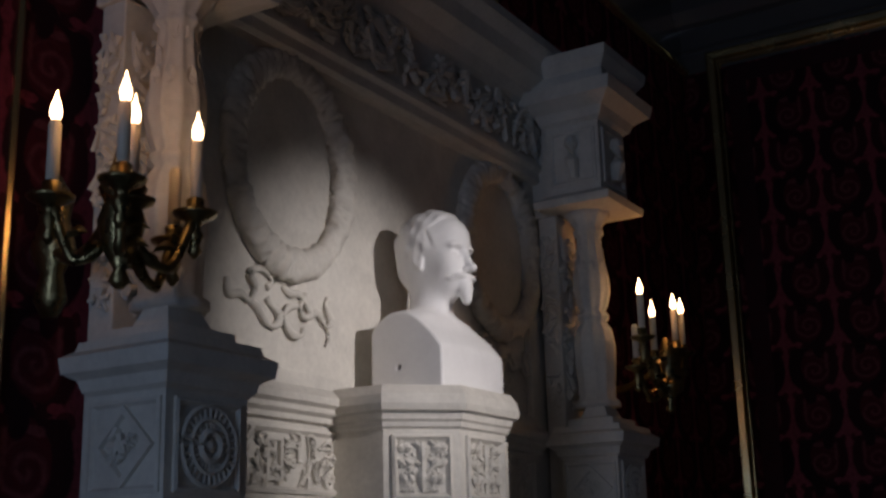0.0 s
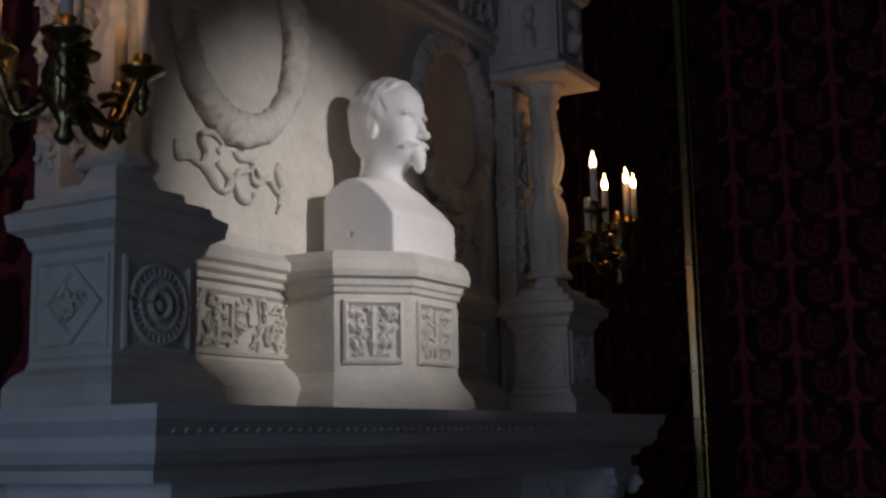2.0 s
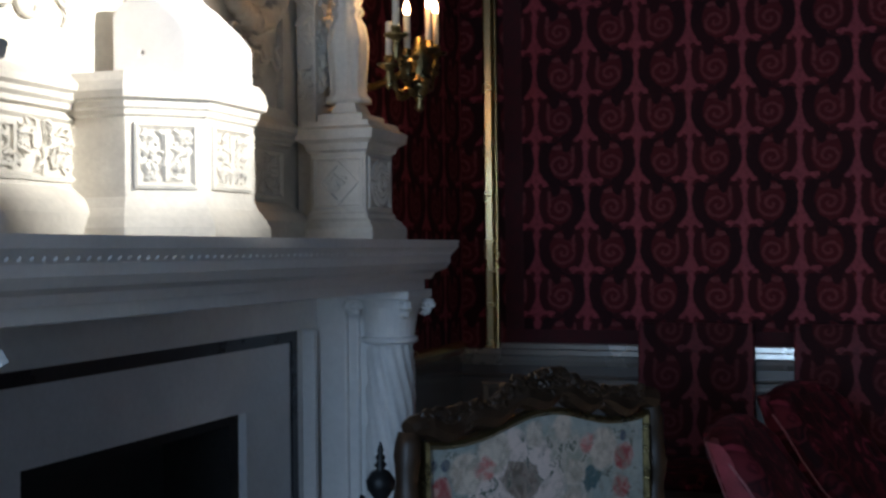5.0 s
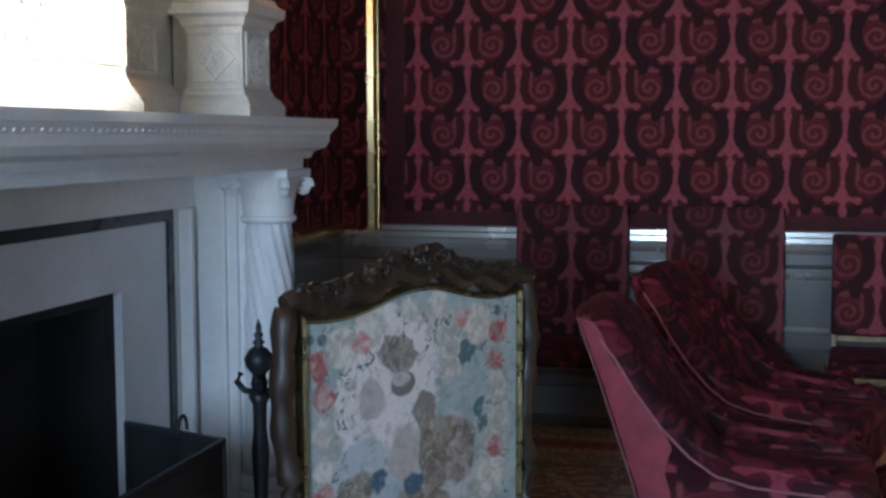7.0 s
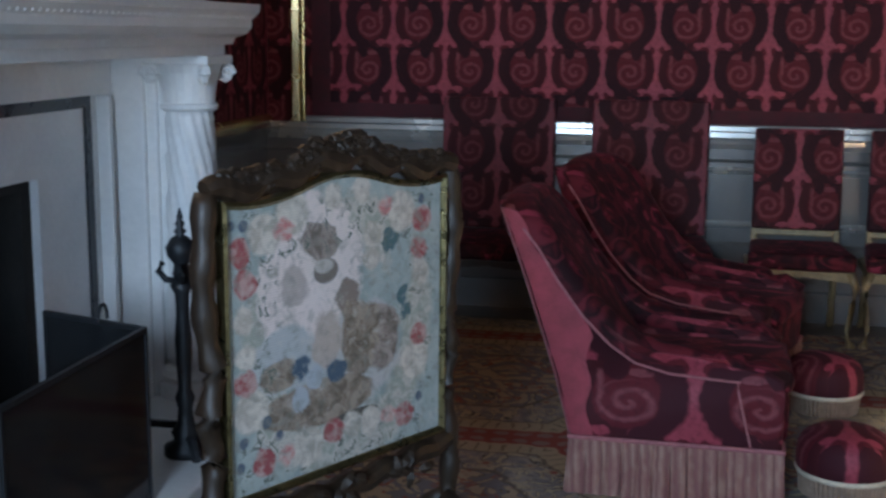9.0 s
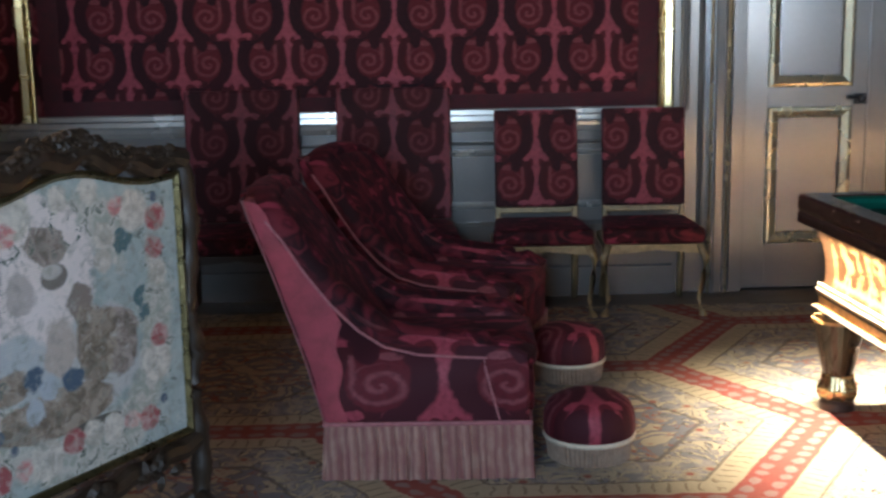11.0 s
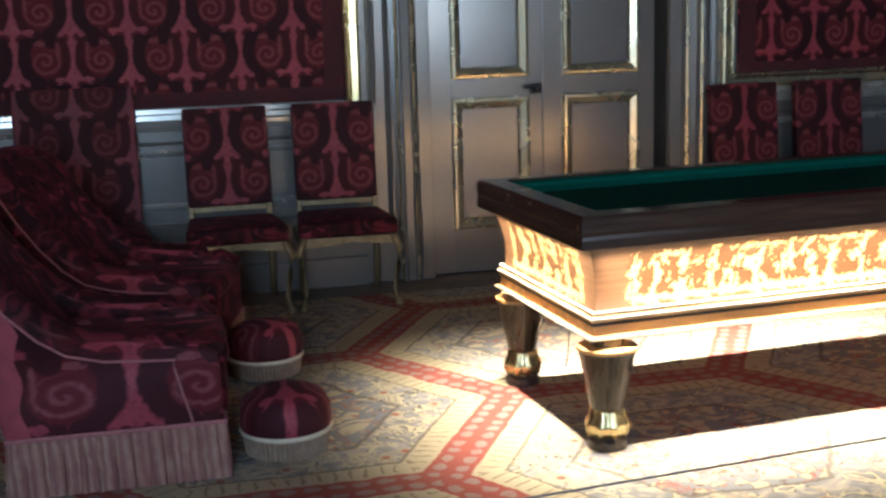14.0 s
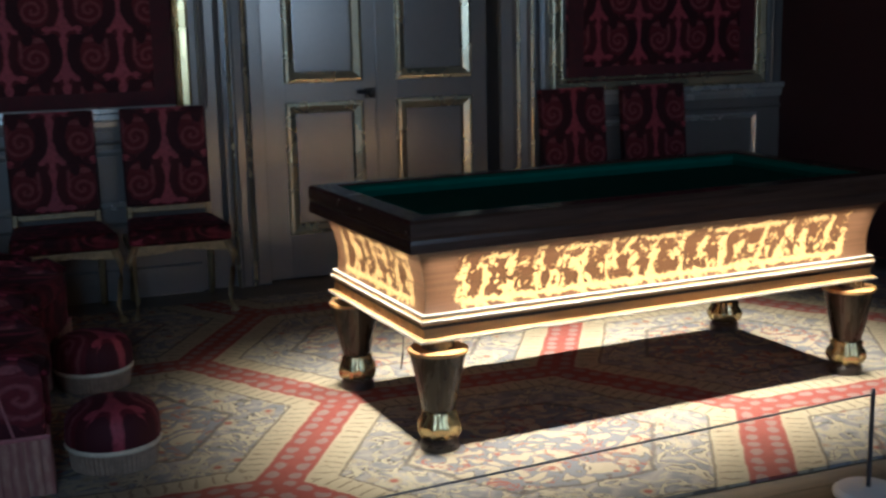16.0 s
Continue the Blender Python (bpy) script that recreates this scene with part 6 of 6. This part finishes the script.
# coved marquetry body: one panel a side
cove = [(-0.045, 0.783), (-0.062, 0.75), (-0.078, 0.70), (-0.088, 0.65), (-0.092, 0.60), (-0.090, 0.555), (-0.084, 0.535)]
for i in range(4):
    bm = BM()
    sx = ((-1, -1), (1, -1), (1, 1), (-1, 1))
    rows = []
    for o, z in cove:
        a, b = HL + o, HW + o
        p, q = sx[i], sx[(i + 1) % 4]
        rows.append([bm.verts.new((p[0] * a + (q[0] - p[0]) * a * t / 8, p[1] * b + (q[1] - p[1]) * b * t / 8, z)) for t in range(9)])
    for a, b in zip(rows, rows[1:]):
        for j in range(8):
            bm.faces.new((a[j], a[j + 1], b[j + 1], b[j]))
    part("marquetry_panel", bm, MARQUETRY, T, "coved side with pale inlaid figures", smooth=True)
bm = BM()
tier(bm, [(-0.10, 0.53), (-0.072, 0.53), (-0.066, 0.512), (-0.066, 0.50), (-0.10, 0.50)])
part("upper_moulding", bm, SATINWOOD, T)
bm = BM(); tier(bm, [(-0.080, 0.540), (-0.070, 0.540), (-0.068, 0.536), (-0.070, 0.53), (-0.080, 0.53)])
part("upper_line", bm, WHITELINE, T, "pale inlaid line")
bm = BM(); tier(bm, [(-0.10, 0.519), (-0.064, 0.519), (-0.061, 0.514), (-0.064, 0.508), (-0.10, 0.508)])
part("middle_line", bm, WHITELINE, T, "pale inlaid line")
bm = BM()
rr = tier(bm, [(-0.10, 0.506), (-0.075, 0.506), (-0.075, 0.452), (-0.058, 0.446), (-0.058, 0.436), (-0.10, 0.436)])
bm.faces.new(rr[-1])
part("base_band", bm, SATINWOOD, T, "satinwood band with a dark line")
bm = BM(); tier(bm, [(-0.075, 0.505), (-0.071, 0.505), (-0.071, 0.486), (-0.075, 0.486)])
part("dark_line", bm, DARKWOOD, T, "ebony line")
bm = BM(); tier(bm, [(-0.06, 0.445), (-0.055, 0.445), (-0.053, 0.440), (-0.055, 0.435), (-0.06, 0.435)])
part("lower_line", bm, WHITELINE, T, "pale inlaid line")


def table_leg(x, y):
    bm = BM()
    lathe(bm, [(0.066, 0.435), (0.062, 0.415), (0.062, 0.402)], 20, (x, y))
    lathe(bm, [(0.108, 0.384), (0.104, 0.37), (0.098, 0.34), (0.084, 0.27), (0.07, 0.20), (0.062, 0.165)], 28, (x, y))
    leg = part("leg", bm, LEGWOOD, T, "tapered dark wooden leg", smooth=False)
    bm = BM()
    lathe(bm, [(0.104, 0.384), (0.112, 0.386), (0.112, 0.398), (0.06, 0.403)], 28, (x, y))
    part("leg_collar", bm, SATINWOOD, leg, "bright wooden collar")
    bm = BM()
    lathe(bm, [(0.058, 0.165), (0.072, 0.155), (0.068, 0.135), (0.085, 0.11), (0.088, 0.085), (0.075, 0.06), (0.06, 0.05)], 24, (x, y), flutes=8, depth=0.022)
    part("gilt_mount", bm, GILT, leg, "gilt leaf mount", smooth=True)
    bm = BM()
    lathe(bm, [(0.062, 0.055), (0.072, 0.04), (0.074, 0.012), (0.05, 0.012)], 24, (x, y))
    part("foot", bm, DARKWOOD, leg, "black turned foot")


for sx in (-1, 1):
    for sy in (-1, 1):
        table_leg(sx * 0.995, sy * 0.425)
# hidden strips of light under the overhanging rail
TM = pose(2.70, 4.462, 0.0, 0, 0, 3.4)
STRIP = (1.0, 0.88, 0.70)
for s in (-1, 1):
    lamp("rail_light", "AREA", TM @ pose(0, s * (HW - 0.022), 0.781, 0, 0, 0), 8.2, STRIP, size=(2.1, 0.02), spread=104)
    lamp("rail_light", "AREA", TM @ pose(s * (HL - 0.022), 0, 0.781, 0, 0, 90), 2.9, STRIP, size=(0.95, 0.02), spread=104)
bm = BM()
tube(bm, [(1.93, 4.93, 0.435), (1.94, 4.93, 0.25), (1.935, 4.94, 0.1), (1.93, 4.96, 0.02)], 0.004, 5)
tagged(part("cable", bm, CORD), "thin black cable hanging from the table", "cable")


# ---- rope barrier ----
def stanchion(x, y):
    s = thing("barrier_post", "low black barrier post on a round white base", "barrier post", "barrier posts")
    bm = BM(); lathe(bm, [(0.115, 0.0), (0.115, 0.012), (0.10, 0.024), (0.02, 0.03)], 32, (x, y))
    part("base", bm, WHITEBASE, s, "white disc base")
    bm = BM(); lathe(bm, [(0.008, 0.028), (0.008, 0.36), (0.005, 0.372)], 12, (x, y))
    part("post", bm, STEEL, s)


stanchion(2.88, 2.98)
stanchion(-0.35, 2.50)
bm = BM()
tube(bm, [(-0.35 + 3.23 * i / 20, 2.50 + 0.48 * (i / 20) ** 0.35, 0.352 - 0.012 * math.sin(math.pi * i / 20)) for i in range(21)], 0.0035, 6)
tagged(part("rope", bm, CORD), "thin dark elastic rope between low barrier posts", "rope")

# ---- floorboards, proud of the slab ----
mesh_cache = {}
wpl = 0.16
rows = int((7.10 - SY) / wpl)
floor = tagged(new("floor"), "dark old floorboards", "floor", kind="structure")
for j in range(rows):
    y = SY + j * wpl
    x = WX
    step = rng.choice((1.6, 2.0, 2.4))
    while x < EX - 0.05:
        L = min(step, EX - x)
        key = round(L, 2)
        if key not in mesh_cache:
            bm = BM(); box(bm, 0.001, L - 0.001, 0.0015, wpl - 0.0015, -0.02, 0.0)
            me = bpy.data.meshes.new("floorboard")
            bm.to_mesh(me); bm.free()
            me.materials.append(FLOORWOOD.m)
            mesh_cache[key] = me
        ob = new("floorboard", mesh_cache[key])
        ob.parent = floor
        ob.matrix_basis = pose(x, y, 0)
        x += L
        step = 2.0
